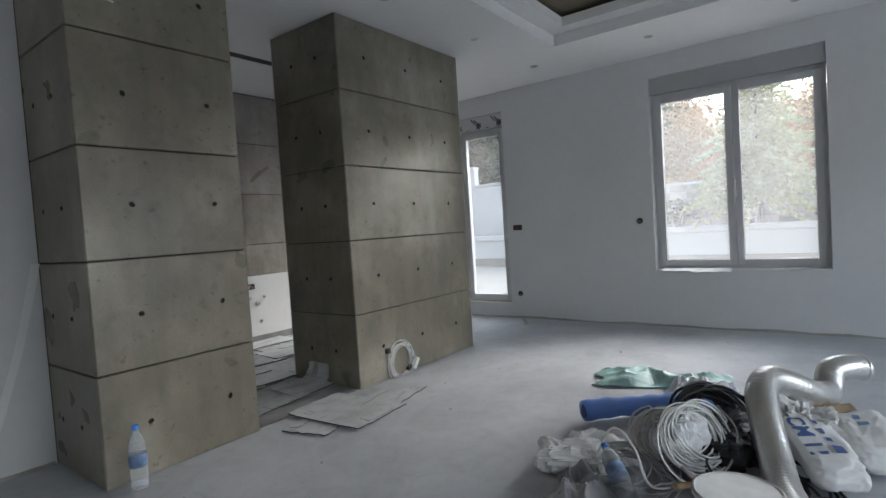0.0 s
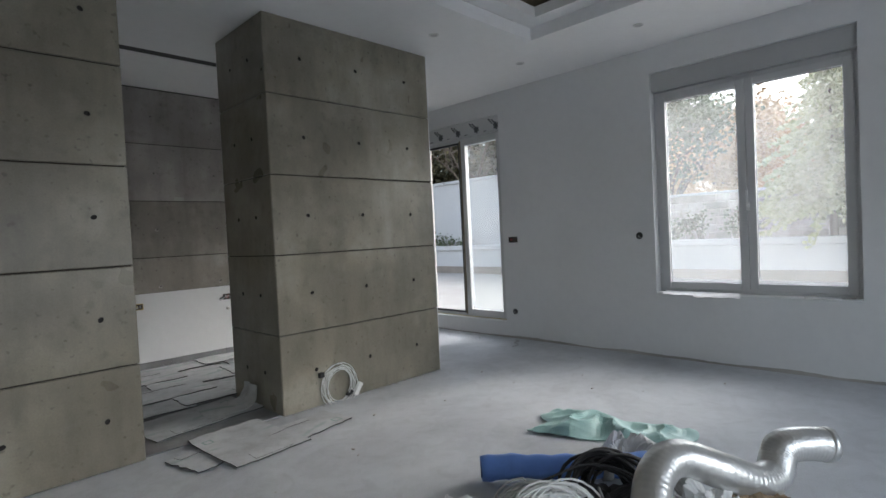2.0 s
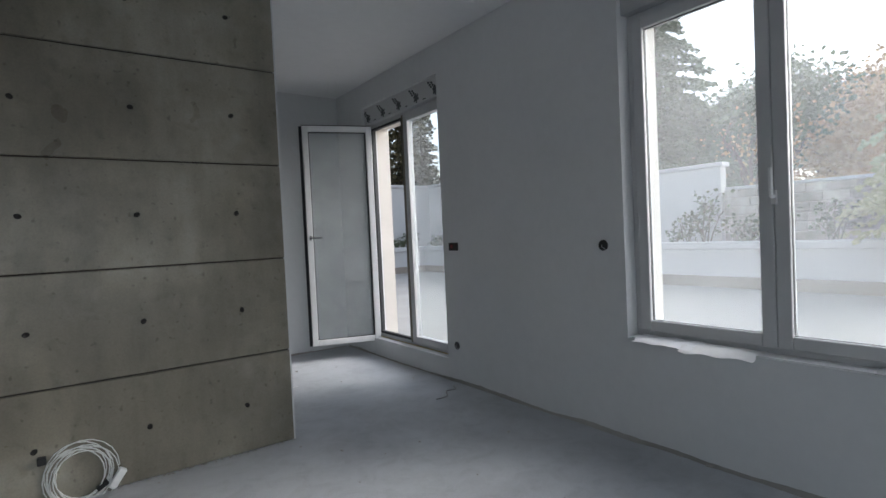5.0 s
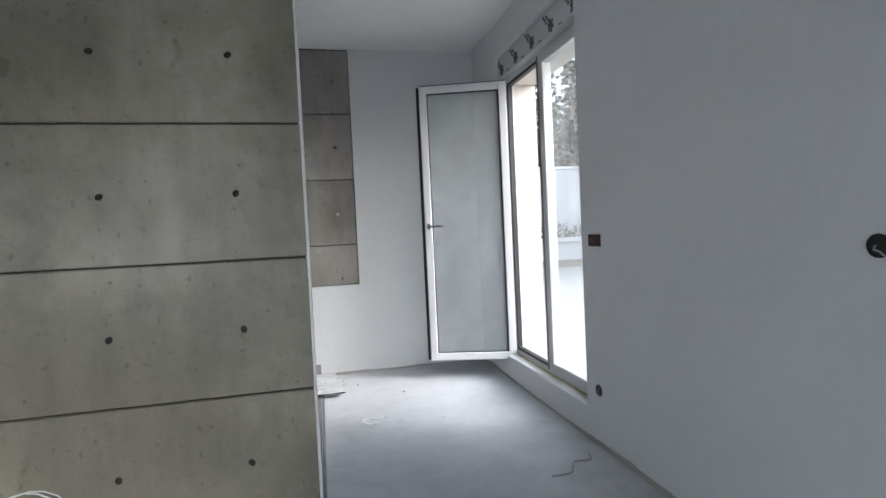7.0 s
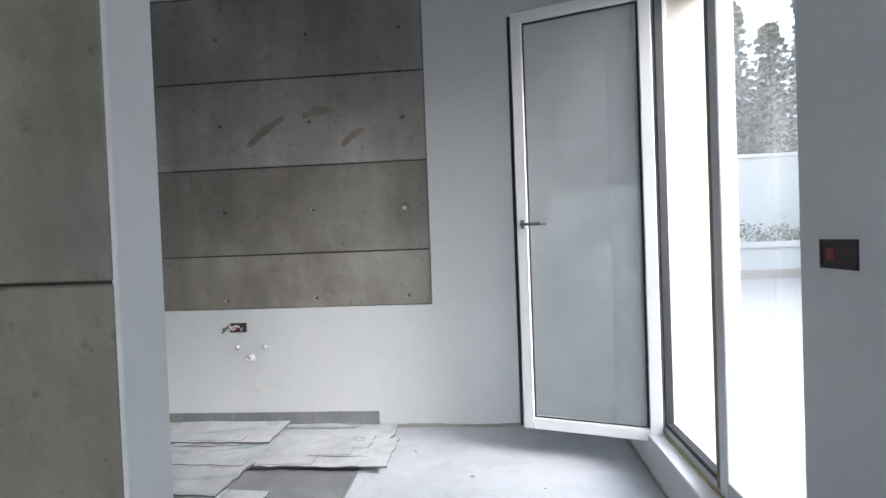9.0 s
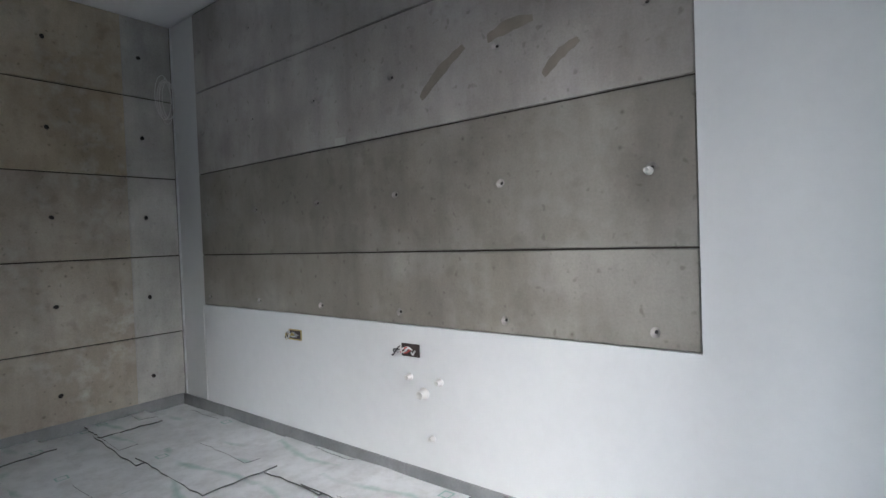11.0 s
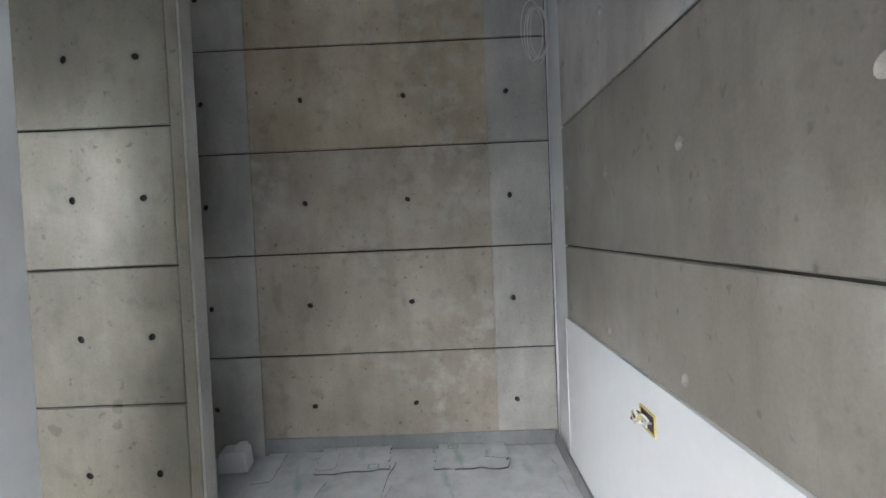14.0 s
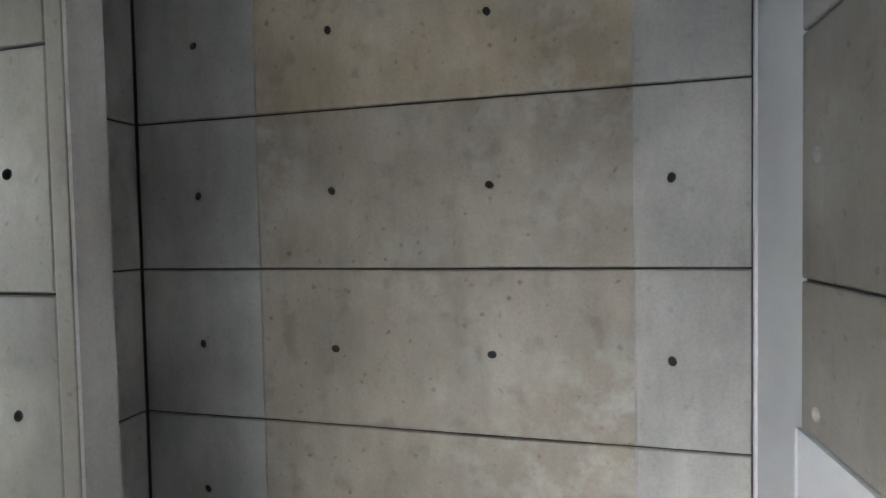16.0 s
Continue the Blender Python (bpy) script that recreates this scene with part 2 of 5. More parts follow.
def tube(bm, pts, r, seg=8, closed=False, ribs=0.0):
    """Sweep a circle along points; ribs: every other ring is wider by this share."""
    n = len(pts)
    rings = []
    side = None
    for i, p in enumerate(pts):
        a = pts[(i - 1) % n] if closed or i else p
        c = pts[(i + 1) % n] if closed or i < n - 1 else p
        d = (Vector(c) - Vector(a)).normalized()
        if side is None:
            side = d.orthogonal().normalized()
        side = (side - d * side.dot(d)).normalized()
        up = d.cross(side)
        rr = (r[i] if isinstance(r, (list, tuple)) else r) * (1 + (ribs if i % 2 else 0))
        rings.append([bm.verts.new(Vector(p) + (side * math.cos(t) + up * math.sin(t)) * rr) for t in (2 * math.pi * k / seg for k in range(seg))])
    for i in range(n if closed else n - 1):
        a, c = rings[i], rings[(i + 1) % n]
        for k in range(seg):
            bm.faces.new((a[k], a[(k + 1) % seg], c[(k + 1) % seg], c[k]))
    if not closed:
        bm.faces.new(rings[0][::-1])
        bm.faces.new(rings[-1])
    return bm


def spline(ctrl, steps=8):
    """Catmull-Rom through control points."""
    P = [Vector(c) for c in ctrl]
    P = [P[0] * 2 - P[1]] + P + [P[-1] * 2 - P[-2]]
    out = []
    for i in range(1, len(P) - 2):
        for k in range(steps):
            t = k / steps
            a, b, c, d = P[i - 1:i + 3]
            out.append(0.5 * ((2 * b) + (c - a) * t + (2 * a - 5 * b + 4 * c - d) * t * t + (3 * b - a - 3 * c + d) * t ** 3))
    out.append(P[-2])
    return out


def lathe(bm, prof, seg=24, at=(0, 0, 0)):
    """Turn a profile of (radius, height) about the upright axis."""
    rings = [[bm.verts.new((at[0] + r * math.cos(2 * math.pi * k / seg), at[1] + r * math.sin(2 * math.pi * k / seg), at[2] + h)) for k in range(seg)] for r, h in prof]
    for a, c in zip(rings, rings[1:]):
        for k in range(seg):
            bm.faces.new((a[k], a[(k + 1) % seg], c[(k + 1) % seg], c[k]))
    bm.faces.new(rings[0][::-1])
    bm.faces.new(rings[-1])
    return bm


# ---- plan ----
XW, XO = 6.33, 6.81      # window wall, room face and outer face
YE = 5.85                # end wall of the kitchen
XB = 1.27                # back wall of the kitchen
CEIL = 3.04
H = 0.61                 # height of a concrete course
X0, Y0 = -2.6, -3.2      # unseen walls behind the walker
YW = 4.03                # white wall west of the first pier
WIN = (0.23, 1.845, 0.635, 2.795)
DOOR = (3.745, 5.2, 0.19, 2.775)


def pierced(x0, x1, y0, y1, z0, z1, holes):
    """A wall in the yz plane with rectangular openings (y0, y1, z0, z1)."""
    bm = bmesh.new()
    ys = y0
    for a, b, c, d in sorted(holes):
        box(bm, x0, x1, ys, a, z0, z1)
        if c > z0:
            box(bm, x0, x1, a, b, z0, c)
        if d < z1:
            box(bm, x0, x1, a, b, d, z1)
        ys = b
    box(bm, x0, x1, ys, y1, z0, z1)
    return bm


structure("floor", boxes((X0 - 0.2, XO, Y0 - 0.2, YE + 0.3, -0.2, 0.0)), M_SCREED, "dusty pale grey cement screed floor, unfinished", "floor")
structure("wall_east", pierced(XW, XW + 0.13, Y0 - 0.2, YE + 0.3, 0.0, 3.5, [WIN, DOOR]), M_WALL, "white skimmed wall with a window and a balcony door", "wall")
structure("wall_east_outer", pierced(XW + 0.132, XO, Y0 - 0.2, YE + 0.3, -0.2, 3.5, [(0.18, 1.895, 0.6, 2.64), (3.69, 5.44, 0.06, 2.62)]), plaster("cream_house_render", (0.52, 0.49, 0.45), 0.85, 0.1, 0.2), "cream rendered outer face of the house wall", "wall")
structure("wall_south", boxes((X0, -0.05, Y0 - 0.2, Y0, 0, 3.5), (5.25, XW, Y0 - 0.2, Y0, 0, 3.5), (-0.05, 5.25, Y0 - 0.2, Y0, 0, 0.3), (-0.05, 5.25, Y0 - 0.2, Y0, 2.3, 3.5)), M_WALL, "plain white plastered wall", "wall")
structure("wall_west", boxes((X0 - 0.2, X0, Y0 - 0.2, YE + 0.3, 0, 3.5)), M_WALL, "plain white plastered wall", "wall")
structure("wall_west_room", boxes((X0, 1.183, YW, YW + 0.2, 0, CEIL)), M_WALL, "white plastered wall beside the concrete pier", "wall")
structure("wall_north_upper", boxes((X0, XW, YE + 0.05, YE + 0.3, 0, 3.5)), M_WALL, "plain masonry behind the kitchen wall", "wall")

# end wall of the kitchen: white plaster around a field of bare concrete
PANX0, PANX1, PANZ0, PANZ1 = 1.645, 5.125, 0.84, 3.03
bm = bmesh.new()
box(bm, PANX0, XW, YE, YE + 0.05, 0, PANZ0)
box(bm, PANX1, XW, YE, YE + 0.05, PANZ0, CEIL)
box(bm, XB, PANX0 - 0.001, YE + 0.022, YE + 0.05, 0, CEIL)
structure("wall_north", bm, M_WALL, "white plastered kitchen wall with bare concrete field", "wall")

# ceiling with a stepped tray
TX, TY = 5.21, 2.44
bm = bmesh.new()
TX0, TY0 = -0.6, -1.9
for r in ((X0, TX0, Y0, YE + 0.05), (TX, XW, Y0, YE + 0.05), (TX0, TX, Y0, TY0), (TX0, TX, TY, 4.66), (TX0, TX, 4.78, YE + 0.05)):
    box(bm, r[0], r[1], r[2], r[3], CEIL, CEIL + 0.06)
box(bm, TX0, 1.5, 4.66, 4.78, CEIL, CEIL + 0.06)
box(bm, 4.5, TX, 4.66, 4.78, CEIL, CEIL + 0.06)
for r in ((TX, TX + 0.06, TY0 - 0.06, TY + 0.06), (TX0 - 0.06, TX0, TY0 - 0.06, TY + 0.06), (TX0, TX, TY, TY + 0.06), (TX0, TX, TY0 - 0.06, TY0)):
    box(bm, r[0], r[1], r[2], r[3], CEIL + 0.061, CEIL + 0.11)
I = 0.17
for r in ((TX - I, TX + 0.06, TY0, TY + 0.06), (TX0, TX0 + I, TY0, TY), (TX0 + I, TX - I, TY - I, TY), (TX0 + I, TX - I, TY0, TY0 + I)):
    box(bm, r[0], r[1], r[2], r[3], CEIL + 0.112, CEIL + 0.2)
structure("ceiling", bm, M_CEIL, "white suspended ceiling with a stepped tray and shadow slot", "ceiling")
structure("ceiling_slab", boxes((X0, XW, Y0, YE + 0.05, CEIL + 0.26, CEIL + 0.45)), M_RAW, "raw brown slab seen inside the ceiling tray", "ceiling")
structure("roof", boxes((X0 - 0.2, XO, Y0 - 0.2, YE + 0.3, 3.5, 3.7)), M_REVEAL, "flat roof slab over the rooms", "roof")
tagged(part("ceiling_slot", boxes((1.5, 4.5, 4.665, 4.775, CEIL + 0.004, CEIL + 0.06)), M_BLACK), "black recessed track slot in the white ceiling", "slot", "", "structure")


# ---- concrete courses ----
def board(w, h, holes, seed=0, t=0.014, r=0.012, gap=0.004, plug=False):
    """A cast course w wide and h high in the xz plane, facing -y, with tie holes at (x, z)."""
    rnd = random.Random(seed)
    bm = bmesh.new()
    x0, x1, z0, z1, c = gap, w - gap, gap, h - gap, 0.004

    def quad(a, b, d, e, mi=0):
        f = bm.faces.new([bm.verts.new(p) for p in (a, b, d, e)])
        f.material_index = mi

    def flat(a, b, lo, hi):
        if b - a > 1e-5 and hi - lo > 1e-5:
            quad((a, 0, lo), (b, 0, lo), (b, 0, hi), (a, 0, hi))

    fx0, fx1, fz0, fz1 = x0 + c, x1 - c, z0 + c, z1 - c
    xs = fx0
    a = 0.035
    for hx, hz in sorted(holes):
        flat(xs, hx - a, fz0, fz1)
        flat(hx - a, hx + a, fz0, hz - a)
        flat(hx - a, hx + a, hz + a, fz1)
        n = 16
        rim, lip, deep = [], [], []
        for k in range(n):
            t2 = 2 * math.pi * k / n
            u, v = math.cos(t2), math.sin(t2)
            s = a / max(abs(u), abs(v))
            rr = r * (1.1 + 0.12 * math.sin(2 * t2 + hx * 9 + seed)) * rnd.uniform(0.96, 1.05)
            rim.append(bm.verts.new((hx + u * s, 0, hz + v * s)))
            lip.append(bm.verts.new((hx + u * rr * 1.15, 0.0, hz + v * rr * 1.15)))
            dr = rr * (0.42 if plug else 0.72)
            deep.append(bm.verts.new((hx + u * dr, 0.012, hz + v * dr)))
        for k in range(n):
            j = (k + 1) % n
            bm.faces.new((rim[k], rim[j], lip[j], lip[k]))
            f = bm.faces.new((lip[k], lip[j], deep[j], deep[k]))
            f.material_index = 2 if plug else 1
        f = bm.faces.new(deep)
        f.material_index = 1
        xs = hx + a
    flat(xs, fx1, fz0, fz1)
    o = [(x0, c, z0), (x1, c, z0), (x1, c, z1), (x0, c, z1)]
    q = [(fx0, 0, fz0), (fx1, 0, fz0), (fx1, 0, fz1), (fx0, 0, fz1)]
    k2 = [(x0, t, z0), (x1, t, z0), (x1, t, z1), (x0, t, z1)]
    for i in range(4):
        j = (i + 1) % 4
        quad(o[i], o[j], q[j], q[i])
        quad(k2[i], k2[j], o[j], o[i])
    bmesh.ops.remove_doubles(bm, verts=bm.verts[:], dist=1e-5)
    return bm


def courses(parent, origin, turn, w, holes, mat, rows=range(5), top=CEIL, name="concrete_panel", plug=None, seed=0, gaps=True):
    """Cover a face with courses. origin: lower left corner seen from the room; turn: degrees about z; 0 faces -y."""
    for i in rows:
        h = min(H, top - i * H)
        bm = board(w, h, [(hx, 0.3) for hx in holes if h > 0.4], seed + i)
        ob = part(name, bm, [mat, M_HOLE, plug or M_HOLE])
        ob.matrix_basis = Matrix.Translation((origin[0], origin[1], origin[2] + i * H)) @ Matrix.Rotation(radians(turn), 4, "Z")
        adopt(parent, ob)


# east pier: a front slab with a return, bare concrete outside, plaster inside
BX0, BX1, BY = 3.055, 4.728, 3.325
pier_b = empty("concrete_pier", BX0, BY, 0, "bare fair-faced concrete pier with tie holes and white plastered end", "pier", "concrete piers")
g = 0.014
adopt(pier_b, part("core", boxes((BX0 + g, BX1 - 0.012, BY + g, 3.473, 0, CEIL), (BX0 + g, 3.198, 3.474, 4.158, 0, CEIL)), M_JOINT))
courses(pier_b, (BX0, BY, 0), 0, BX1 - BX0 - 0.002, (0.30, 0.83, 1.375), M_CONC, seed=10)
courses(pier_b, (BX0, 4.16, 0), -90, 4.16 - BY, (0.26, 0.57), M_CONC, seed=20)
adopt(pier_b, part("plaster_end", boxes((BX1 - 0.011, BX1 + 0.004, BY + 0.003, 3.482, 0, CEIL, 0.003)), M_WALL, None, "white plastered edge"))
adopt(pier_b, part("plaster_return", boxes((3.06, 3.206, 4.159, 4.172, 0, CEIL, 0.003)), M_WALL, None, "white plastered edge"))
adopt(pier_b, part("plaster_back", boxes((3.215, BX1 - 0.012, 3.474, 3.482, 0, CEIL)), M_WALL, None, "white plastered inner face"))
adopt(pier_b, part("plaster_side", boxes((3.199, 3.207, 3.483, 4.158, 0, 0.98)), M_WALL, None, "white plastered inner face"))
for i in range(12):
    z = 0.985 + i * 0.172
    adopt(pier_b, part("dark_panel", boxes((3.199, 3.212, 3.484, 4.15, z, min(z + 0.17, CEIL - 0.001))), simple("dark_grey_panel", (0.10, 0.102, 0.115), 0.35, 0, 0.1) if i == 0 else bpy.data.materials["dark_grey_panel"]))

# west pier: same build, hollow toward the kitchen
AX0, AX1, AY, AYE = 1.185, 2.115, 3.312, 4.12
pier_a = empty("concrete_pier", AX0, AY, 0, "bare fair-faced concrete pier with tie holes, hollow behind", "pier", "concrete piers")
adopt(pier_a, part("core", boxes((AX0 + g, AX1 - 0.016, AY + g, 3.50, 0, CEIL), (2.015, AX1 - 0.016, 3.501, AYE, 0, CEIL), (AX0 + g, XB - g - 0.001, 3.501, YW - 0.001, 0, CEIL)), M_JOINT))
courses(pier_a, (AX0, AY, 0), 0, AX1 - AX0, (0.25, 0.735), M_CONC, seed=30)
courses(pier_a, (AX0, YW - 0.002, 0), -90, YW - 0.002 - AY, (0.16, 0.45), M_CONC, seed=40)
courses(pier_a, (AX1 - 0.001, AY + 0.005, 0), 90, AYE - AY - 0.056, (0.3, 0.615), M_CONC, seed=50)
adopt(pier_a, part("smooth_margin", boxes((AX1 - 0.0155, AX1 + 0.001, AYE - 0.05, AYE + 0.0005, 0, CEIL, 0.003)), M_CONC, None, "smooth uncut concrete margin"))
adopt(pier_a, part("plaster_end", boxes((2.009, AX1 - 0.003, AYE + 0.001, AYE + 0.012, 0, CEIL)), M_SKIM, None, "grey smoothed edge"))
courses(pier_a, (2.009, 3.515, 0), 180, 0.742, (0.24, 0.51), M_SKIM, seed=60)

# back wall of the kitchen in three tones
wall_back = structure("wall_kitchen_west", boxes((XB - 0.085, XB - 0.0145, YW, YE + 0.05, 0, CEIL), (XB - 0.06, XB - 0.0145, 3.52, YW - 0.001, 0, CEIL)), M_JOINT, "bare concrete kitchen wall with pale smoothed strips", "wall")
for y0, y1, hs, mt, sd in ((3.52, 4.085, (0.29,), M_SKIM, 70), (4.085, 5.5, (0.32, 0.93), M_CONC_BROWN, 80), (5.5, 5.862, (0.12,), M_SKIM, 90)):
    for i in range(5):
        h = min(H, CEIL - i * H)
        bm = board(y1 - y0, h, [(hx, 0.3) for hx in hs], sd + i, gap=0.0042)
        for v in bm.verts:
            if v.co.x < 0.006:
                v.co.x = 0.0 if y0 > 3.6 else v.co.x
            if v.co.x > y1 - y0 - 0.009 and y1 < 5.8:
                v.co.x = y1 - y0
        ob = part("concrete_panel", bm, [M_CONC_DUN if mt is M_CONC_BROWN and i < 3 else mt, M_HOLE, M_HOLE])
        ob.matrix_basis = Matrix.Translation((XB, y0, i * H)) @ Matrix.Rotation(radians(90), 4, "Z")
        adopt(wall_back, ob)
tagged(part("corner_plaster", boxes((XB - 0.003, XB + 0.012, 5.862, YE + 0.021, 0, CEIL)), M_WALL), "white plaster fillet in the kitchen corner", "trim", "", "structure")

# concrete field on the end wall
field = structure("wall_north_concrete", boxes((PANX0, PANX1, YE + 0.02, YE + 0.0499, PANZ0 + 0.001, CEIL)), M_JOINT, "bare grey concrete field with tie holes on kitchen wall", "wall")
hx0 = PANX0
for i in range(1, 5):
    z0 = max(i * H, PANZ0)
    z1 = min((i + 1) * H, PANZ1)
    bm = board(PANX1 - PANX0, z1 - z0, [(x - hx0, i * H + 0.3 - z0 if i > 1 else 0.065) for x in (1.73, 2.378, 3.025, 3.667, 4.312, 4.964)], 100 + i, r=0.016, plug=True)
    # upper courses paler, lower darker: partly ceiling light put into the colour
    ob = part("concrete_panel", bm, [M_CONC_GREY if i < 3 else M_CONC_PALE, M_HOLE, M_CONC_PALE])
    ob.matrix_basis = Matrix.Translation((PANX0, YE + 0.006, z0))
    adopt(field, ob)


tagged(part("corner_bead", boxes((PANX0 - 0.014, PANX0 - 0.0015, YE - 0.004, YE + 0.0215, 0.113, PANZ0, 0.002)), M_REVEAL), "white plaster corner bead beside the concrete field", "trim", "", "structure")


# ---- window ----
def ring(bm, y0, y1, z0, z1, w, x0, x1, bevel=0.004):
    """A rectangular frame in the yz plane."""
    box(bm, x0, x1, y0, y0 + w, z0, z1, bevel)
    box(bm, x0, x1, y1 - w, y1, z0, z1, bevel)
    box(bm, x0, x1, y0 + w, y1 - w, z0, z0 + w, bevel)
    box(bm, x0, x1, y0 + w, y1 - w, z1 - w, z1, bevel)
    return bm


window_1 = empty("window_1", XW + 0.12, 1.04, 0.64, "two-leaf grey-white plastic window, closed, in the plastered wall", "window", "", "structure")
adopt(window_1, part("window_frame", ring(bmesh.new(), 0.232, 1.843, 0.64, 2.61, 0.045, XW + 0.10, XW + 0.17), M_PVC))
for a, b in ((0.268, 1.036), (1.04, 1.805)):
    sash = adopt(window_1, part("sash", ring(bmesh.new(), a, b, 0.675, 2.575, 0.068, XW + 0.085, XW + 0.15, 0.006), M_PVC))
    pane = part("pane", boxes((XW + 0.115, XW + 0.121, a + 0.066, b - 0.066, 0.741, 2.509)), M_GLASS, sash)
    pane.visible_shadow = False
    part("gasket", ring(bmesh.new(), a + 0.064, b - 0.064, 0.739, 2.511, 0.006, XW + 0.108, XW + 0.1275, 0), M_SEAL, sash)
bm = boxes((XW + 0.07, XW + 0.084, 1.018, 1.046, 1.40, 1.47, 0.004))
tube(bm, spline([(XW + 0.07, 1.03, 1.44), (XW + 0.045, 1.03, 1.44), (XW + 0.038, 1.03, 1.46), (XW + 0.038, 1.03, 1.58)], 6), 0.010, 8)
adopt(window_1, part("window_handle", bm, M_PVC_WHITE, None, "white lever handle"))
adopt(window_1, part("shutter_box", boxes((XW + 0.04, XW + 0.20, 0.232, 1.843, 2.612, 2.793)), M_BOXGREY, None, "grey roller shutter box"))
adopt(window_1, part("window_sill", boxes((XW + 0.002, XW + 0.0995, 0.236, 1.84, 0.636, 0.645)), M_REVEAL))


# ---- balcony door, one leaf open ----
door_1 = empty("door_1", XW + 0.12, 4.47, 0.19, "white two-leaf balcony door, one leaf open inward", "door", "", "structure")
adopt(door_1, part("door_frame", ring(bmesh.new(), 3.747, 5.198, 0.195, 2.59, 0.045, XW + 0.09, XW + 0.16), M_PVC))
closed_leaf = adopt(door_1, part("closed_leaf", ring(bmesh.new(), 3.78, 4.46, 0.225, 2.56, 0.072, XW + 0.075, XW + 0.145, 0.006), M_PVC))
adopt(door_1, part("meeting_stile", boxes((XW + 0.078, XW + 0.15, 4.4605, 4.497, 0.225, 2.56, 0.003)), M_PVC_UNLIT, None, "meeting edge coloured olive brown for its shade"))
pane = part("pane", boxes((XW + 0.105, XW + 0.111, 3.85, 4.39, 0.296, 2.49)), M_GLASS_DOOR, closed_leaf)
pane.visible_shadow = False
adopt(door_1, part("jamb_seal", ring(bmesh.new(), 4.498, 5.158, 0.236, 2.549, 0.028, XW + 0.092, XW + 0.13, 0), M_SEAL))
box_print = adopt(door_1, part("shutter_box", boxes((XW + 0.035, XW + 0.20, 3.747, 5.198, 2.592, 2.773)), M_PVC, None, "grey shutter box with dark printed marks"))
def petal(bm, y, z, angle, length, width, x=XW + 0.0338):
    """A flat drop in the yz plane, starting at (y, z) and pointing along angle."""
    d, n = Vector((math.cos(angle), math.sin(angle))), Vector((-math.sin(angle), math.cos(angle)))
    rim = []
    for k in range(10):
        t = 2 * math.pi * k / 10
        p = Vector((y, z)) + d * length * (0.5 - 0.5 * math.cos(t)) + n * width * 0.5 * math.sin(t) * (0.75 - 0.35 * math.cos(t))
        rim.append(p)
    front = [bm.verts.new((x, p.x, p.y)) for p in rim]
    back = [bm.verts.new((x + 0.001, p.x, p.y)) for p in rim]
    bm.faces.new(front)
    for k in range(10):
        bm.faces.new((front[k], back[k], back[(k + 1) % 10], front[(k + 1) % 10]))


bm = bmesh.new()
for i in range(5):
    yf = 3.805 + i * 0.325
    for k in range(6):
        petal(bm, yf, 2.65, radians(20 + 60 * k), 0.05, 0.034)
    for k in range(3):
        petal(bm, yf + 0.036 + 0.022 * k, 2.688 + 0.025 * k, radians(205), 0.04, 0.027)
        petal(bm, yf + 0.044 + 0.022 * k, 2.684 + 0.025 * k, radians(15), 0.04, 0.027)
    if i < 4:
        box(bm, XW + 0.0338, XW + 0.0348, yf + 0.16, yf + 0.21, 2.606, 2.615)
part("printed_marks", bm, simple("dark_print", (0.06, 0.065, 0.07), 0.6), box_print)
adopt(door_1, part("threshold", boxes((XW + 0.003, XW + 0.0895, 3.75, 5.195, 0.1905, 0.197)), M_REVEAL))

bm = bmesh.new()
line = [(XW + 0.083 + 0.006 * noise.noise(Vector((k * 0.7, 0, 3))), 3.8 + k * 0.035, 0.199) for k in range(39)]
tube(bm, line, [0.007 + 0.005 * noise.noise(Vector((k * 0.9, 4, 0))) for k in range(39)], 7)
adopt(door_1, part("foam_bead", bm, M_FOAM, None, "yellow assembly foam", True))

# the open leaf, hinged at its outer edge
LW, LZ0, LZ1 = 0.755, 0.16, 2.57
leaf = empty("door_leaf", 6.412, 5.158, LZ0, "white plastic glazed balcony door leaf standing open", "door leaf")
bm = bmesh.new()
FW = 0.064               # face width of the leaf's frame
for r in ((0, FW, LZ0, LZ1), (LW - FW, LW, LZ0, LZ1), (FW, LW - FW, LZ0, LZ0 + FW), (FW, LW - FW, LZ1 - FW, LZ1)):
    box(bm, -r[1], -r[0], -0.034, 0.034, r[2] - LZ0, r[3] - LZ0, 0.006)
leaf_frame = part("leaf_frame", bm, M_PVC_WHITE, leaf)
pane = part("pane", boxes((-LW + FW - 0.004, 0.004 - FW, -0.004, 0.004, FW - 0.004, LZ1 - LZ0 - FW + 0.004)), M_GLASS_LEAF, leaf_frame)
part("glazing_seal", boxes(*[(a, b, -0.012, -0.0045, c, d) for a, b, c, d in ((-LW + FW, -LW + FW + 0.008, FW, LZ1 - LZ0 - FW), (-FW - 0.014, -FW, FW, LZ1 - LZ0 - FW), (-LW + FW + 0.0085, -FW - 0.0145, FW, FW + 0.007), (-LW + FW + 0.0085, -FW - 0.0145, LZ1 - LZ0 - FW - 0.01, LZ1 - LZ0 - FW))]), M_SEAL, leaf_frame, "dark glazing seal")
pane.visible_shadow = False
bm = bmesh.new()
box(bm, -LW - 0.004, -LW - 0.0005, -0.02, 0.034, 0.01, LZ1 - LZ0 - 0.01)
box(bm, -LW + 0.003, -0.003, 0.0345, 0.039, 0.004, 0.02)
box(bm, -LW + 0.003, -0.003, 0.0345, 0.039, LZ1 - LZ0 - 0.02, LZ1 - LZ0 - 0.004)
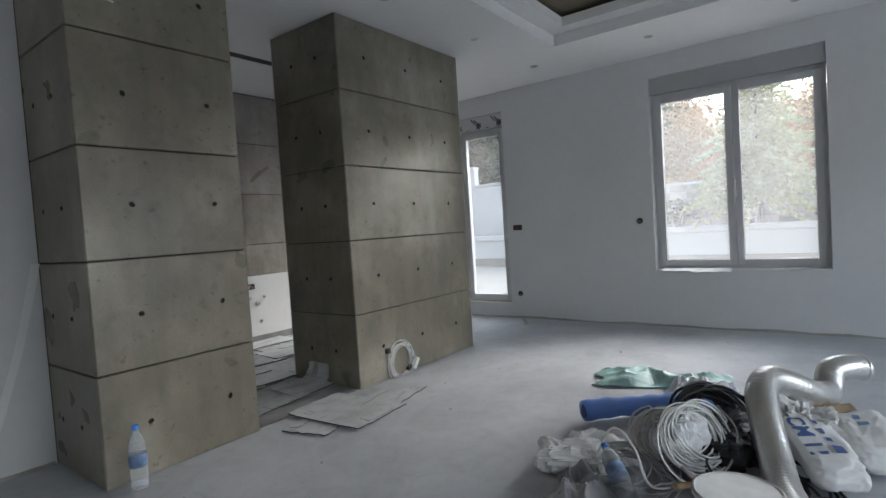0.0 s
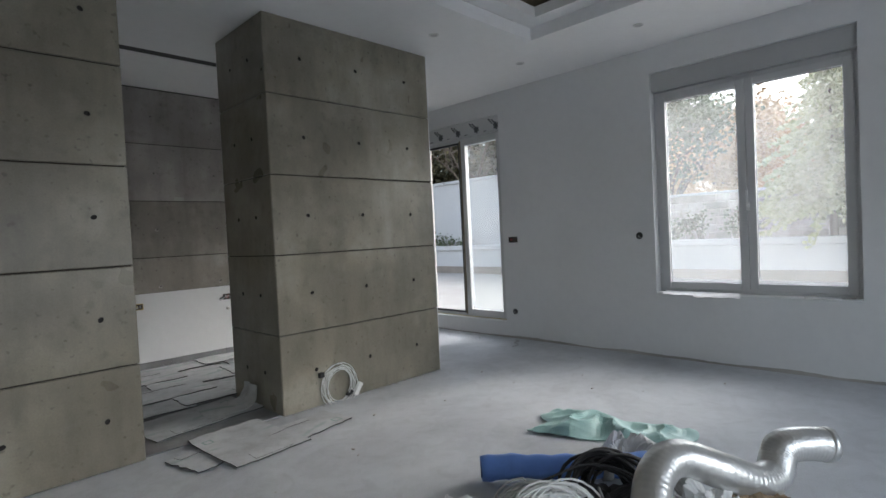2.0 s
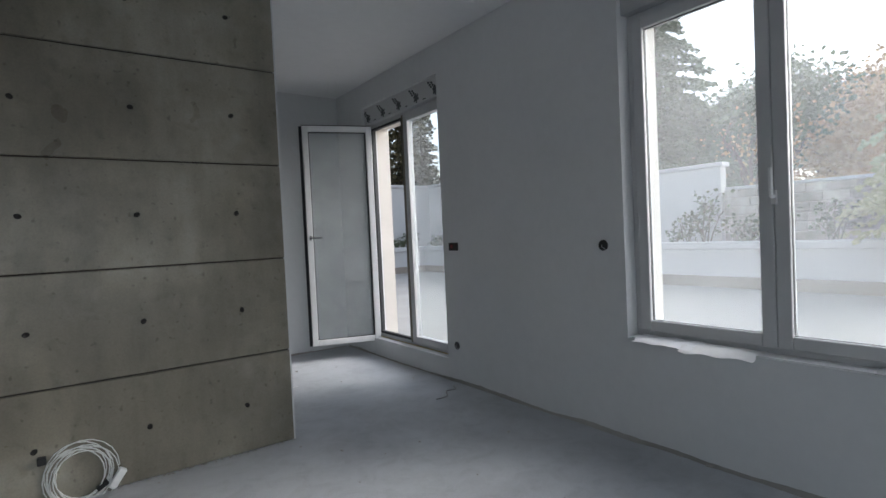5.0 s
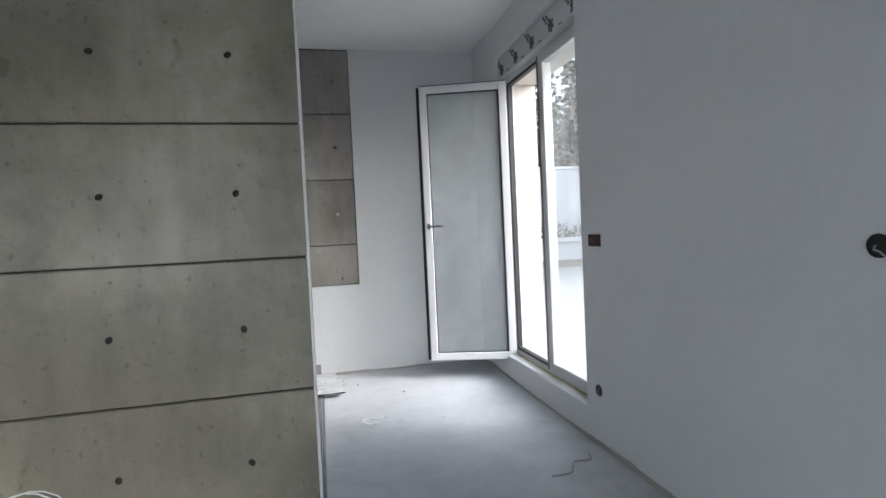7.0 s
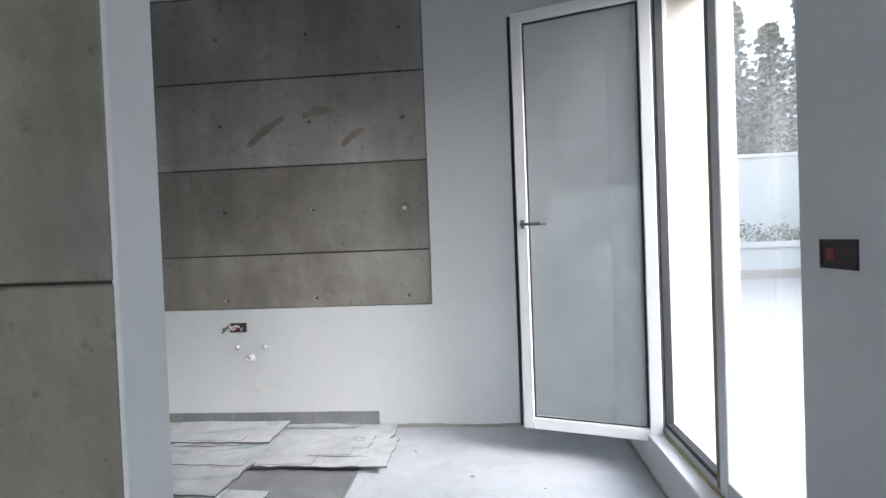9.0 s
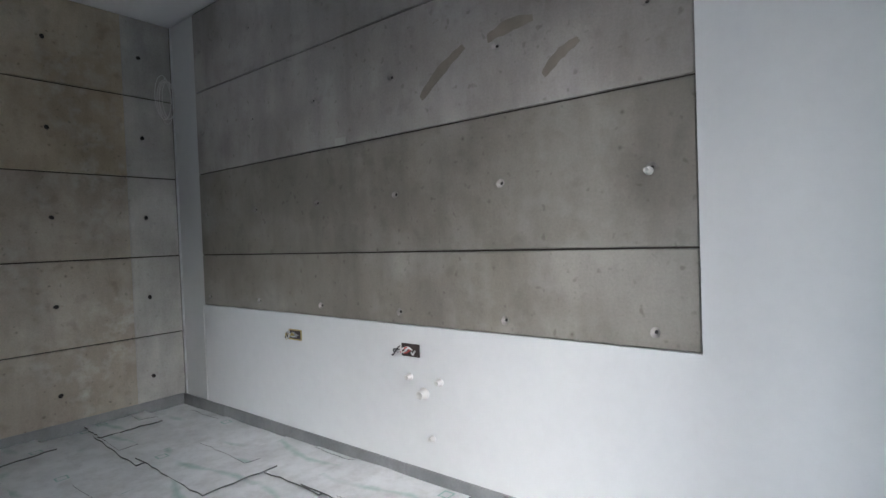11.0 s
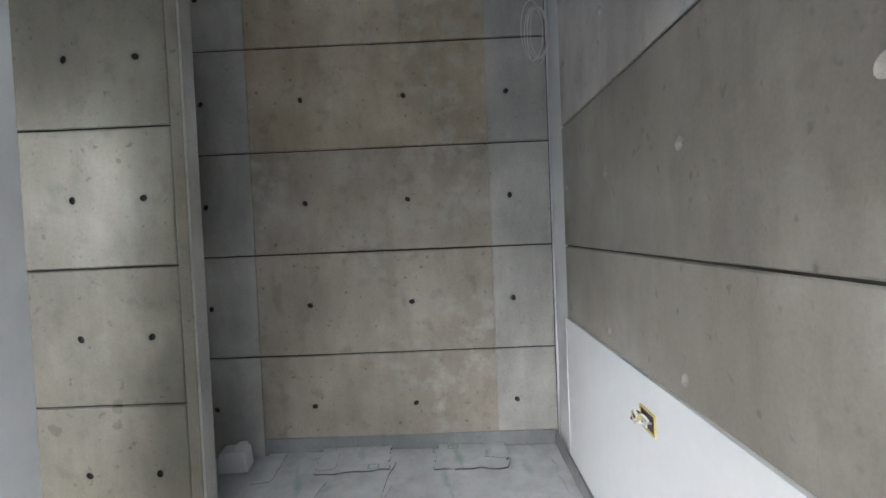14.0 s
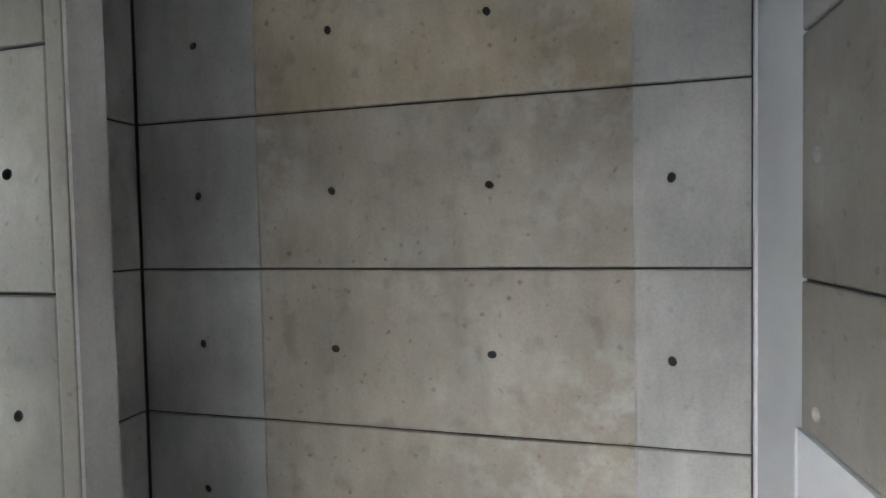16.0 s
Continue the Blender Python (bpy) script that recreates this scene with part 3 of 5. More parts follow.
box(bm, -LW - 0.03, -LW - 0.0045, 0.008, 0.034, 0.0, LZ1 - LZ0)
box(bm, -LW, -0.003, 0.005, 0.034, LZ1 - LZ0 + 0.001, LZ1 - LZ0 + 0.016)
part("edge_seal", bm, M_SEAL, leaf, "black rubber edge seal")
for s in (-1, 1):
    bm = bmesh.new()
    tube(bm, spline([(-LW + 0.035, s * 0.036, 1.19), (-LW + 0.035, s * 0.07, 1.19), (-LW + 0.05, s * 0.078, 1.19), (-LW + 0.15, s * 0.078, 1.19)], 5), 0.009, 8)
    box(bm, -LW + 0.025, -LW + 0.047, min(s * 0.0345, s * 0.042), max(s * 0.0345, s * 0.042), 1.165, 1.215, 0.002)
    part("handle", bm, M_WIRE_DARK, leaf, "dark grey lever handle")
for z in (0.25, 1.2, 2.15):
    bm = bmesh.new()
    tube(bm, [(0.012, 0.03, z), (0.012, 0.03, z + 0.09)], 0.010, 8)
    part("hinge", bm, M_PVC_WHITE, leaf)
leaf.rotation_euler = (0, 0, math.atan2(-(5.40 - 5.158), 6.412 - 5.693))

# skirting tiles
skirt = structure("baseboard", boxes((1.29, 1.2905, 5.80, 5.8005, 0.001, 0.002)), M_SKIRT, "grey tile skirting along the kitchen walls", "baseboard")
xx = XB + 0.012
while xx < 4.70:
    x2 = min(xx + 0.597, 4.728)
    adopt(skirt, part("tile", boxes((xx, x2, YE - 0.013, YE - 0.001, 0.012, 0.112, 0.0015)), M_SKIRT))
    xx += 0.6
yy = YE - 0.014
while yy > 4.1:
    y2 = max(yy - 0.597, 4.09)
    adopt(skirt, part("tile", boxes((XB + 0.0005, XB + 0.0115, y2, yy, 0.012, 0.112, 0.0015)), M_SKIRT))
    yy -= 0.6

# ---- outside ----
M_GROUND = plaster("terrace_paving", (0.34, 0.325, 0.3), 0.8, 0.15, 0.2)
M_RENDER = plaster("white_garden_render", (0.52, 0.515, 0.505), 0.85, 0.05, 0.15)
structure("ground", boxes((XO, 90, -80, 90, -0.5, -0.1)), M_GROUND, "pale beige terrace and garden ground", "ground")
wall_g = structure("garden_wall_low", boxes((15.0, 15.25, -30, 17.0, -0.1, 0.72), (7.2, 15.25, 17.001, 17.25, -0.1, 0.72)), M_RENDER, "low white rendered planter wall with a coping", "garden wall")
adopt(wall_g, part("coping", boxes((14.9, 15.35, -30, 16.899, 0.722, 0.88, 0.02), (7.2, 15.35, 16.9, 17.35, 0.722, 0.88, 0.02)), M_RENDER))
adopt(wall_g, part("plinth", boxes((14.94, 14.999, -30, 16.93, -0.1, 0.14), (7.2, 14.999, 16.94, 16.999, -0.1, 0.14)), plaster("brown_plinth", (0.3, 0.26, 0.22), 0.85, 0.2, 0.3)))
wall_u = structure("garden_wall_high", boxes((16.0, 16.25, 6.0, 10.5, -0.1, 2.6), (16.001, 16.25, 10.501, 18.25, -0.1, 3.25), (7.2, 16.0, 18.0, 18.25, -0.1, 3.25)), M_RENDER, "tall white rendered garden wall with a coping", "garden wall")
adopt(wall_u, part("coping", boxes((15.94, 16.31, 5.93, 10.5, 2.602, 2.70, 0.015), (15.94, 16.31, 10.501, 17.93, 3.252, 3.36, 0.015), (7.2, 16.31, 17.94, 18.31, 3.252, 3.36, 0.015)), M_RENDER))
M_STONE = concrete("pale_rubble_stone", (0.42, 0.39, 0.35), (0.55, 0.52, 0.47), 0.8, 0.2, 0.5)
wall_s = structure("garden_wall_stone", boxes((16.12, 16.4, -30, 5.99, -0.1, 2.0)), M_STONE, "pale rubble stone garden wall", "garden wall")
rnd = random.Random(5)
for r in range(8):
    y = -1.0 + rnd.uniform(0, 0.3)
    while y < 5.9:
        w = rnd.uniform(0.28, 0.6)
        y2 = min(y + w, 5.98)
        if y2 - y > 0.1:
            z = 0.45 + r * 0.2
            adopt(wall_s, part("stone", boxes((16.06 + rnd.uniform(0, 0.03), 16.12, y, y2 - 0.015, z, z + 0.185, 0.02)), M_STONE))
        y += w
adopt(wall_s, part("coping", boxes((16.02, 16.45, -30, 5.92, 2.04, 2.1, 0.01)), M_RENDER))


# ---- plants ----
def foliage_mat(name, a, b):
    m, nt, bs = material(name)
    g = nt.nodes.new("ShaderNodeNewGeometry")
    nt.links.new(ramp(nt, g.outputs["Random Per Island"], [(0.0, a), (1.0, b)]), bs.inputs["Base Color"])
    bs.inputs["Roughness"].default_value = 0.7
    return m


M_BARK = simple("grey_brown_bark", (0.14, 0.11, 0.085), 0.9, 0, 0.5, 30, 0.3)
M_GREEN = foliage_mat("conifer_green", (0.085, 0.11, 0.065), (0.17, 0.2, 0.12))
M_PALEGREEN = foliage_mat("pale_spruce", (0.32, 0.33, 0.17), (0.5, 0.49, 0.3))
M_OCHRE = foliage_mat("ochre_leaves", (0.36, 0.23, 0.12), (0.52, 0.37, 0.21))
M_BROWNHEDGE = foliage_mat("olive_brown_hedge", (0.03, 0.032, 0.015), (0.12, 0.1, 0.045))
M_SHRUB = foliage_mat("shrub_leaves", (0.05, 0.07, 0.035), (0.12, 0.13, 0.06))


def leaf_quad(verts, faces, p, d, size, rnd):
    d = d.normalized()
    s = d.cross(Vector((rnd.uniform(-1, 1), rnd.uniform(-1, 1), rnd.uniform(-1, 1)))).normalized() * size * 0.4
    i = len(verts)
    verts.extend((p - s * 0.3, p + d * size * 0.5 + s, p + d * size, p + d * size * 0.5 - s))
    faces.append((i, i + 1, i + 2, i + 3))


def leaf_mesh(name, verts, faces, mat, parent):
    me = bpy.data.meshes.new(name)
    me.from_pydata([tuple(v) for v in verts], [], faces)
    me.materials.append(mat)
    ob = new(name, me)
    ob.parent = parent
    return ob


def conifer(x, y, h, r, mat, seed, label, leaf=0.16, tiers=26, low=0.06, thick=3):
    rnd = random.Random(seed)
    t = empty("conifer_tree", x, y, -0.1, label, "tree")
    bm = bmesh.new()
    tube(bm, [(0, 0, 0), (0.03, 0, h * 0.5), (0, 0.02, h)], [h * 0.018, h * 0.011, 0.01], 8)
    part("trunk", bm, M_BARK, t)
    vs, fs = [], []
    for k in range(tiers):
        f = k / tiers
        z = h * (low + (0.99 - low) * f)
        reach = r * (1 - f) ** 0.85 * rnd.uniform(0.85, 1.12) + 0.1
        n = max(5, int(13 * (1 - f)))
        a0 = rnd.uniform(0, 6.3)
        for j in range(n):
            a = a0 + 6.283 * j / n + rnd.uniform(-0.25, 0.25)
            L = reach * rnd.uniform(0.65, 1.1)
            d = Vector((math.cos(a), math.sin(a), rnd.uniform(-0.3, 0.05)))
            steps = max(4, int(L / leaf * 2.6))
            for s in range(steps):
                q = (s + 0.6) / steps
                p = Vector((0, 0, z)) + d * L * q + Vector((0, 0, -0.18 * L * q * q))
                for _ in range(thick):
                    leaf_quad(vs, fs, p + Vector((rnd.uniform(-1, 1), rnd.uniform(-1, 1), rnd.uniform(-1, 0.6))) * 0.07 * leaf / 0.16,
                              d + Vector((rnd.uniform(-0.9, 0.9), rnd.uniform(-0.9, 0.9), rnd.uniform(-0.6, 0.4))), leaf * rnd.uniform(0.6, 1.3), rnd)
    leaf_mesh("crown", vs, fs, mat, t)
    return t


def broadleaf(x, y, h, r, mat, seed, label, leaves=2600, leaf=0.16, bare=False, kind="tree"):
    rnd = random.Random(seed)
    t = empty("broadleaf_tree" if kind == "tree" else kind, x, y, -0.1, label, "tree" if kind == "tree" else "shrub")
    bm = bmesh.new()
    tips = []
    top = Vector((rnd.uniform(-0.2, 0.2), rnd.uniform(-0.2, 0.2), h * 0.55))
    tube(bm, [(0, 0, 0), tuple(top * 0.5), tuple(top)], [h * 0.022, h * 0.017, h * 0.012], 7)
    for k in range(11 if kind == "tree" else 7):
        a = 2.4 * k
        st = top * rnd.uniform(0.45, 1.0)
        en = Vector((math.cos(a) * r * rnd.uniform(0.4, 0.85), math.sin(a) * r * rnd.uniform(0.4, 0.85), h * rnd.uniform(0.6, 0.98)))
        mid = st.lerp(en, 0.5) + Vector((0, 0, 0.05 * h))
        tube(bm, [tuple(st), tuple(mid), tuple(en)], [h * 0.009, h * 0.006, h * 0.002], 5)
        tips += [mid, en]
        for _ in range(4):
            s2 = mid.lerp(en, rnd.random())
            e2 = s2 + Vector((rnd.uniform(-1, 1), rnd.uniform(-1, 1), rnd.uniform(0, 1))) * r * 0.4
            tube(bm, [tuple(s2), tuple(s2.lerp(e2, 0.5) + Vector((0, 0, 0.03 * h))), tuple(e2)], [h * 0.004, h * 0.003, h * 0.001], 4)
            tips.append(e2)
    part("trunk", bm, M_BARK, t)
    vs, fs = [], []
    for _ in range(leaves):
        c = rnd.choice(tips)
        o = Vector((rnd.gauss(0, 1), rnd.gauss(0, 1), rnd.gauss(0, 0.8))) * r * (0.2 if not bare else 0.2)
        leaf_quad(vs, fs, c + o, Vector((rnd.uniform(-1, 1), rnd.uniform(-1, 1), rnd.uniform(-1, 0.5))), leaf * rnd.uniform(0.6, 1.3), rnd)
    leaf_mesh("crown", vs, fs, mat, t)
    return t


conifer(15.75, 1.75, 5.4, 1.75, M_PALEGREEN, 1, "pale yellow-green spruce in the garden planter", 0.12, 36, 0.31)
conifer(20.5, 10.3, 11.5, 3.0, M_GREEN, 2, "tall dark green conifer behind the garden wall", 0.15, 46, 0.1, 6)
conifer(29.0, 10.2, 9.0, 1.5, M_OCHRE, 3, "slender grey-brown cypress in the distance", 0.15, 44, 0.06, 5)
conifer(24.0, 14.5, 12.0, 3.4, M_GREEN, 4, "tall dark green conifer behind the garden wall", 0.18, 40, 0.1, 5)
broadleaf(28.5, 7.6, 6.3, 2.6, M_OCHRE, 5, "ochre autumn tree beyond the garden", 19000, 0.2)
broadleaf(27.0, 5.2, 5.2, 2.2, M_OCHRE, 6, "ochre autumn tree beyond the garden", 19000, 0.2)
broadleaf(24.5, 9.2, 6.6, 2.5, M_GREEN, 7, "grey-green tree with bare limbs", 19000, 0.2)
broadleaf(22.5, 7.9, 5.0, 2.0, M_OCHRE, 8, "half bare tree with pale branches", 500, 0.14, True)
broadleaf(17.0, 13.4, 6.5, 3.0, M_BROWNHEDGE, 9, "bare branching tree above the white wall", 700, 0.14, True)
broadleaf(26.0, 1.5, 5.0, 2.6, M_OCHRE, 21, "ochre autumn tree beyond the garden", 19000, 0.2)
thujas = [(17.7, 11.9 + 1.15 * i) for i in range(6)] + [(16.9 - 1.15 * i, 19.7) for i in range(8)]
for i, (x, y) in enumerate(thujas):
    conifer(x, y, 8.6 + 0.7 * math.sin(i * 2.1), 1.35, M_BROWNHEDGE, 30 + i, "dense olive-brown thuja above the white wall", 0.2, 40, 0.02)
for i, (x, y, h) in enumerate(((15.6, 6.1, 2.3), (15.6, 6.7, 1.7), (15.65, 4.7, 1.9), (15.6, 3.6, 1.8), (15.6, 5.3, 1.5))):
    broadleaf(x, y, h, 0.42, M_SHRUB, 40 + i, "sparse leafy shrub in the planter", 170, 0.1, True, "shrub")
for i in range(8):
    x, y = (15.6, 13.2 + i * 1.1) if i < 4 else (14.2 - (i - 4) * 1.2, 17.65)
    broadleaf(x, y, 1.35, 0.7, M_SHRUB, 60 + i, "low green shrub in the planter", 420, 0.09, False, "shrub")


# ---- kitchen floor: grey tiles under flattened cartons ----
M_TILE = concrete("grey_floor_tile", (0.23, 0.23, 0.235), (0.32, 0.32, 0.325), 0.45, 0.15, 0.2)
tiles = structure("floor_tiles", boxes((1.3, 4.72, 4.19, 5.83, 0.0005, 0.003)), M_JOINT, "dusty grey floor tiles of the kitchen", "floor")


def tile(x0, x1, y0, y1):
    if x1 - x0 > 0.03 and y1 - y0 > 0.03:
        adopt(tiles, part("tile", boxes((x0, x1 - 0.003, y0, y1 - 0.003, 0.0035, 0.012, 0.001)), M_TILE))


for i in range(6):
    for j in range(3):
        x0, y0 = XB + 0.013 + i * 0.6, YE - 0.014 - (j + 1) * 0.6
        tile(x0, min(x0 + 0.6, 4.73), max(y0, 4.18), y0 + 0.6)
tile(2.12, 2.60, 3.35, 3.77)
tile(2.60, 3.05, 3.35, 3.77)
tile(2.12, 2.60, 3.77, 4.177)
tile(2.60, 3.05, 3.77, 4.177)
tile(3.215, 3.8, 3.49, 4.177)
tile(3.8, 4.4, 3.49, 4.177)
tile(4.4, 4.73, 3.49, 4.177)
tagged(part("floor_trim", boxes((4.732, 4.75, 3.49, 5.82, 0.0005, 0.014, 0.002)), M_SKIRT), "thin trim along the edge of the tiles", "trim", "", "structure")


def sheet_mat():
    m, nt, b = material("printed_carton")
    p = place(nt)
    tc = nt.nodes.new("ShaderNodeTexCoord")
    base = ramp(nt, tex_noise(nt, 3, 5, 0.6, p), [(0.3, (0.47, 0.48, 0.495)), (0.7, (0.63, 0.64, 0.65))])
    info = nt.nodes.new("ShaderNodeObjectInfo")
    xyz = nt.nodes.new("ShaderNodeSeparateXYZ")
    nt.links.new(tc.outputs["Object"], xyz.inputs[0])

    def calc(op, a, b=0.0, c=0.0):
        n = nt.nodes.new("ShaderNodeMath")
        n.operation = op
        for k, v in enumerate((a, b, c)):
            if isinstance(v, (int, float)):
                n.inputs[k].default_value = v
            else:
                nt.links.new(v, n.inputs[k])
        return n.outputs[0]

    # a printed swoosh, placed by chance on each carton, partly worn away
    wave = calc("MULTIPLY", calc("SINE", calc("MULTIPLY_ADD", info.outputs["Random"], 20.0, calc("MULTIPLY", xyz.outputs["X"], 6.0))), 0.05)
    mid = calc("ADD", wave, calc("MULTIPLY_ADD", info.outputs["Random"], 0.2, -0.1))
    grain = calc("MULTIPLY_ADD", tex_noise(nt, 7, 4, 0.6, p), 0.09, -0.03)
    off = calc("ADD", calc("ABSOLUTE", calc("SUBTRACT", xyz.outputs["Y"], mid)), grain)
    band = ramp(nt, off, [(0.012, (0.7, 0.7, 0.7)), (0.03, (0.35, 0.35, 0.35)), (0.042, (0, 0, 0))])
    worn = ramp(nt, tex_noise(nt, 2.4, 3, 0.5, p), [(0.47, (0, 0, 0)), (0.58, (1, 1, 1))])
    mark = mix(nt, 1.0, band, worn, "MULTIPLY")
    col = mix(nt, mark, base, (0.26, 0.38, 0.35))
    dirt = ramp(nt, tex_noise(nt, 9, 5, 0.7, p), [(0.3, (0.72, 0.71, 0.7)), (0.55, (1, 1, 1))])
    nt.links.new(mix(nt, 0.7, col, dirt, "MULTIPLY"), b.inputs["Base Color"])
    b.inputs["Roughness"].default_value = 0.6
    bump(nt, b, tex_noise(nt, 30, 4, 0.6, p), 0.2, 0.01)
    return m


M_SHEET = sheet_mat()
M_PRINTTEAL = simple("faded_teal_print", (0.3, 0.42, 0.39), 0.65)
# dark rim colour paints the shadow gaps around the overlapping cartons
M_SHEET_EDGE = simple("shaded_cut_edge", (0.12, 0.12, 0.12), 0.8)


def sheet(x, y, z, w, l, turn, seed, lift=0.0, label="flattened pale carton with teal print, lying on the tiles"):
    """A thin, slightly wavy sheet with ragged edges; lift raises one corner."""
    rnd = random.Random(seed)
    nx, ny = 12, 8
    bm = bmesh.new()
    top, low = {}, {}
    for i in range(nx + 1):
        for j in range(ny + 1):
            u, v = i / nx - 0.5, j / ny - 0.5
            ex = rnd.uniform(-0.014, 0.008) if i in (0, nx) else 0
            ey = rnd.uniform(-0.012, 0.006) if j in (0, ny) else 0
            px, py = u * w + ex, v * l + ey
            hz = 0.002 + 0.009 * max(0, noise.noise(Vector((px * 4 + seed, py * 4, seed))))
            edge = max(0.0, (u + 0.5 - 0.72) / 0.28) * max(0.0, (v + 0.5 - 0.55) / 0.45)
            hz += lift * edge ** 1.3
            px -= lift * 0.5 * edge ** 1.3
            top[i, j] = bm.verts.new((px, py, hz + 0.009))
            low[i, j] = bm.verts.new((px, py, hz))
    for i in range(nx):
        for j in range(ny):
            bm.faces.new((top[i, j], top[i + 1, j], top[i + 1, j + 1], top[i, j + 1]))
            bm.faces.new((low[i, j], low[i, j + 1], low[i + 1, j + 1], low[i + 1, j]))
    rim = []
    for i in range(nx):
        rim.append((low[i, 0], low[i + 1, 0], top[i + 1, 0], top[i, 0]))
        rim.append((low[i + 1, ny], low[i, ny], top[i, ny], top[i + 1, ny]))
    for j in range(ny):
        rim.append((low[0, j + 1], low[0, j], top[0, j], top[0, j + 1]))
        rim.append((low[nx, j], low[nx, j + 1], top[nx, j + 1], top[nx, j]))
    for f in rim:
        bm.faces.new(f).material_index = 1
    ob = part("flattened_carton", bm, [M_SHEET, M_SHEET_EDGE])
    ob.matrix_basis = pose(x, y, z, 0, 0, turn)

    def skin(px, py):
        return 0.0112 + 0.009 * max(0, noise.noise(Vector((px * 4 + seed, py * 4, seed))))

    # a flap folded back over one long edge
    side = 1 if seed % 2 else -1
    fw, fl = w * rnd.uniform(0.35, 0.7), rnd.uniform(0.06, 0.11)
    fx = rnd.uniform(-0.5, 0.5) * (w - fw)
    bm = bmesh.new()
    rows = []
    for i in range(9):
        px = fx + (i / 8 - 0.5) * fw
        cutback = 0.02 * noise.noise(Vector((px * 9, seed, 1)))
        ring = []
        for j in range(4):
            py = side * (l * 0.5 - 0.012 - (fl + cutback) * j / 3)
            zz = skin(px, py) + 0.0015 + 0.006 * (j / 3) ** 2
            ring.append([bm.verts.new((px, py, zz + o)) for o in (0.0025, 0.0)])
        rows.append(ring)
    for r0, r1 in zip(rows, rows[1:]):
        for j in range(3):
            bm.faces.new((r0[j][0], r1[j][0], r1[j + 1][0], r0[j + 1][0]))
            bm.faces.new((r0[j][1], r0[j + 1][1], r1[j + 1][1], r1[j][1]))
        for j in (0, 3):
            bm.faces.new((r0[j][0], r0[j][1], r1[j][1], r1[j][0])).material_index = 1
    for ring in (rows[0], rows[-1]):
        for j in range(3):
            bm.faces.new((ring[j][0], ring[j + 1][0], ring[j + 1][1], ring[j][1])).material_index = 1
    part("flap", bm, [M_SHEET, M_SHEET_EDGE], ob)
    # a printed square near a corner
    bm = bmesh.new()
    cx, cy, a = rnd.choice((-1, 1)) * w * 0.36, -side * l * 0.28, 0.032
    for x0, x1, y0, y1 in ((-a, a, -a, -a * 0.7), (-a, a, a * 0.7, a), (-a, -a * 0.7, -a * 0.7, a * 0.7), (a * 0.7, a, -a * 0.7, a * 0.7)):
        bm.faces.new([bm.verts.new((cx + u, cy + v, skin(cx + u, cy + v) + 0.0012)) for u, v in ((x0, y0), (x1, y0), (x1, y1), (x0, y1))])
    part("printed_square", bm, M_PRINTTEAL, ob, "faded teal printed square")
    return tagged(ob, label, "carton", "flattened cartons")


rnd = random.Random(12)
k = 0
for j in range(5):
    for i in range(5):
        if i == 4 and j < 3:
            continue
        sheet(1.66 + i * 0.7 + rnd.uniform(-0.06, 0.06) + (0.2 if j % 2 else 0) * (i < 4), 4.34 + j * 0.33 + rnd.uniform(-0.02, 0.02), 0.0125 + 0.0095 * ((i + 2 * j) % 4),
              0.8, 0.42, rnd.uniform(-5, 5), 200 + k)
        k += 1
for j, y in enumerate((4.67, 5.33)):
    sheet(1.47, y, 0.044, 0.32, 0.4, 4 - 7 * j, 270 + j)
sheet(4.45, 5.40, 0.036, 0.62, 0.32, 3, 260)
sheet(2.65, 3.05, 0.012, 0.5, 0.68, 4, 250, 0.0, "flattened pale carton with teal print, lying before the piers")
sheet(3.02, 2.98, 0.003, 0.62, 0.32, 9, 251, 0.0, "flattened pale carton with teal print, lying before the piers")
sheet(2.62, 3.84, 0.0135, 0.85, 0.5, 8, 252, 0.0, "flattened pale carton with teal print, lying between the piers")
sheet(2.37, 3.03, 0.001, 0.32, 0.34, 12, 253, 0.0, "torn flap of a pale carton beside the pier")

# a strip of sheet curling up against the east pier
bm = bmesh.new()
prof = [(-0.34, 0.004), (-0.2, 0.006), (-0.1, 0.004), (-0.04, 0.01), (0.0, 0.03), (0.025, 0.06), (0.04, 0.1), (0.045, 0.15)]
rows = []
for i, (x, z) in enumerate(prof):
    rows.append([[bm.verts.new((x + 0.012 * math.sin(j * 1.7) * (i > 4), (j / 6 - 0.5) * 0.32 * (1 - 0.12 * (i > 5)), z + 0.006 * math.sin(j * 0.6) * (i > 5) + o)) for j in range(7)] for o in (0.0, 0.004)])
for a, b in zip(rows, rows[1:]):
    for j in range(6):
        bm.faces.new((a[1][j], b[1][j], b[1][j + 1], a[1][j + 1]))
        bm.faces.new((a[0][j], a[0][j + 1], b[0][j + 1], b[0][j]))
    for j in (0, 6):
        bm.faces.new((a[0][j], b[0][j], b[1][j], a[1][j]))
for r in (rows[0], rows[-1]):
    for j in range(6):
        bm.faces.new((r[0][j], r[0][j + 1], r[1][j + 1], r[1][j]))
curl = part("flattened_carton", bm, M_SHEET)
curl.matrix_basis = pose(2.975, 3.78, 0.036, 0, 0, -6)
tagged(curl, "curled strip of pale carton against the pier", "carton", "flattened cartons")

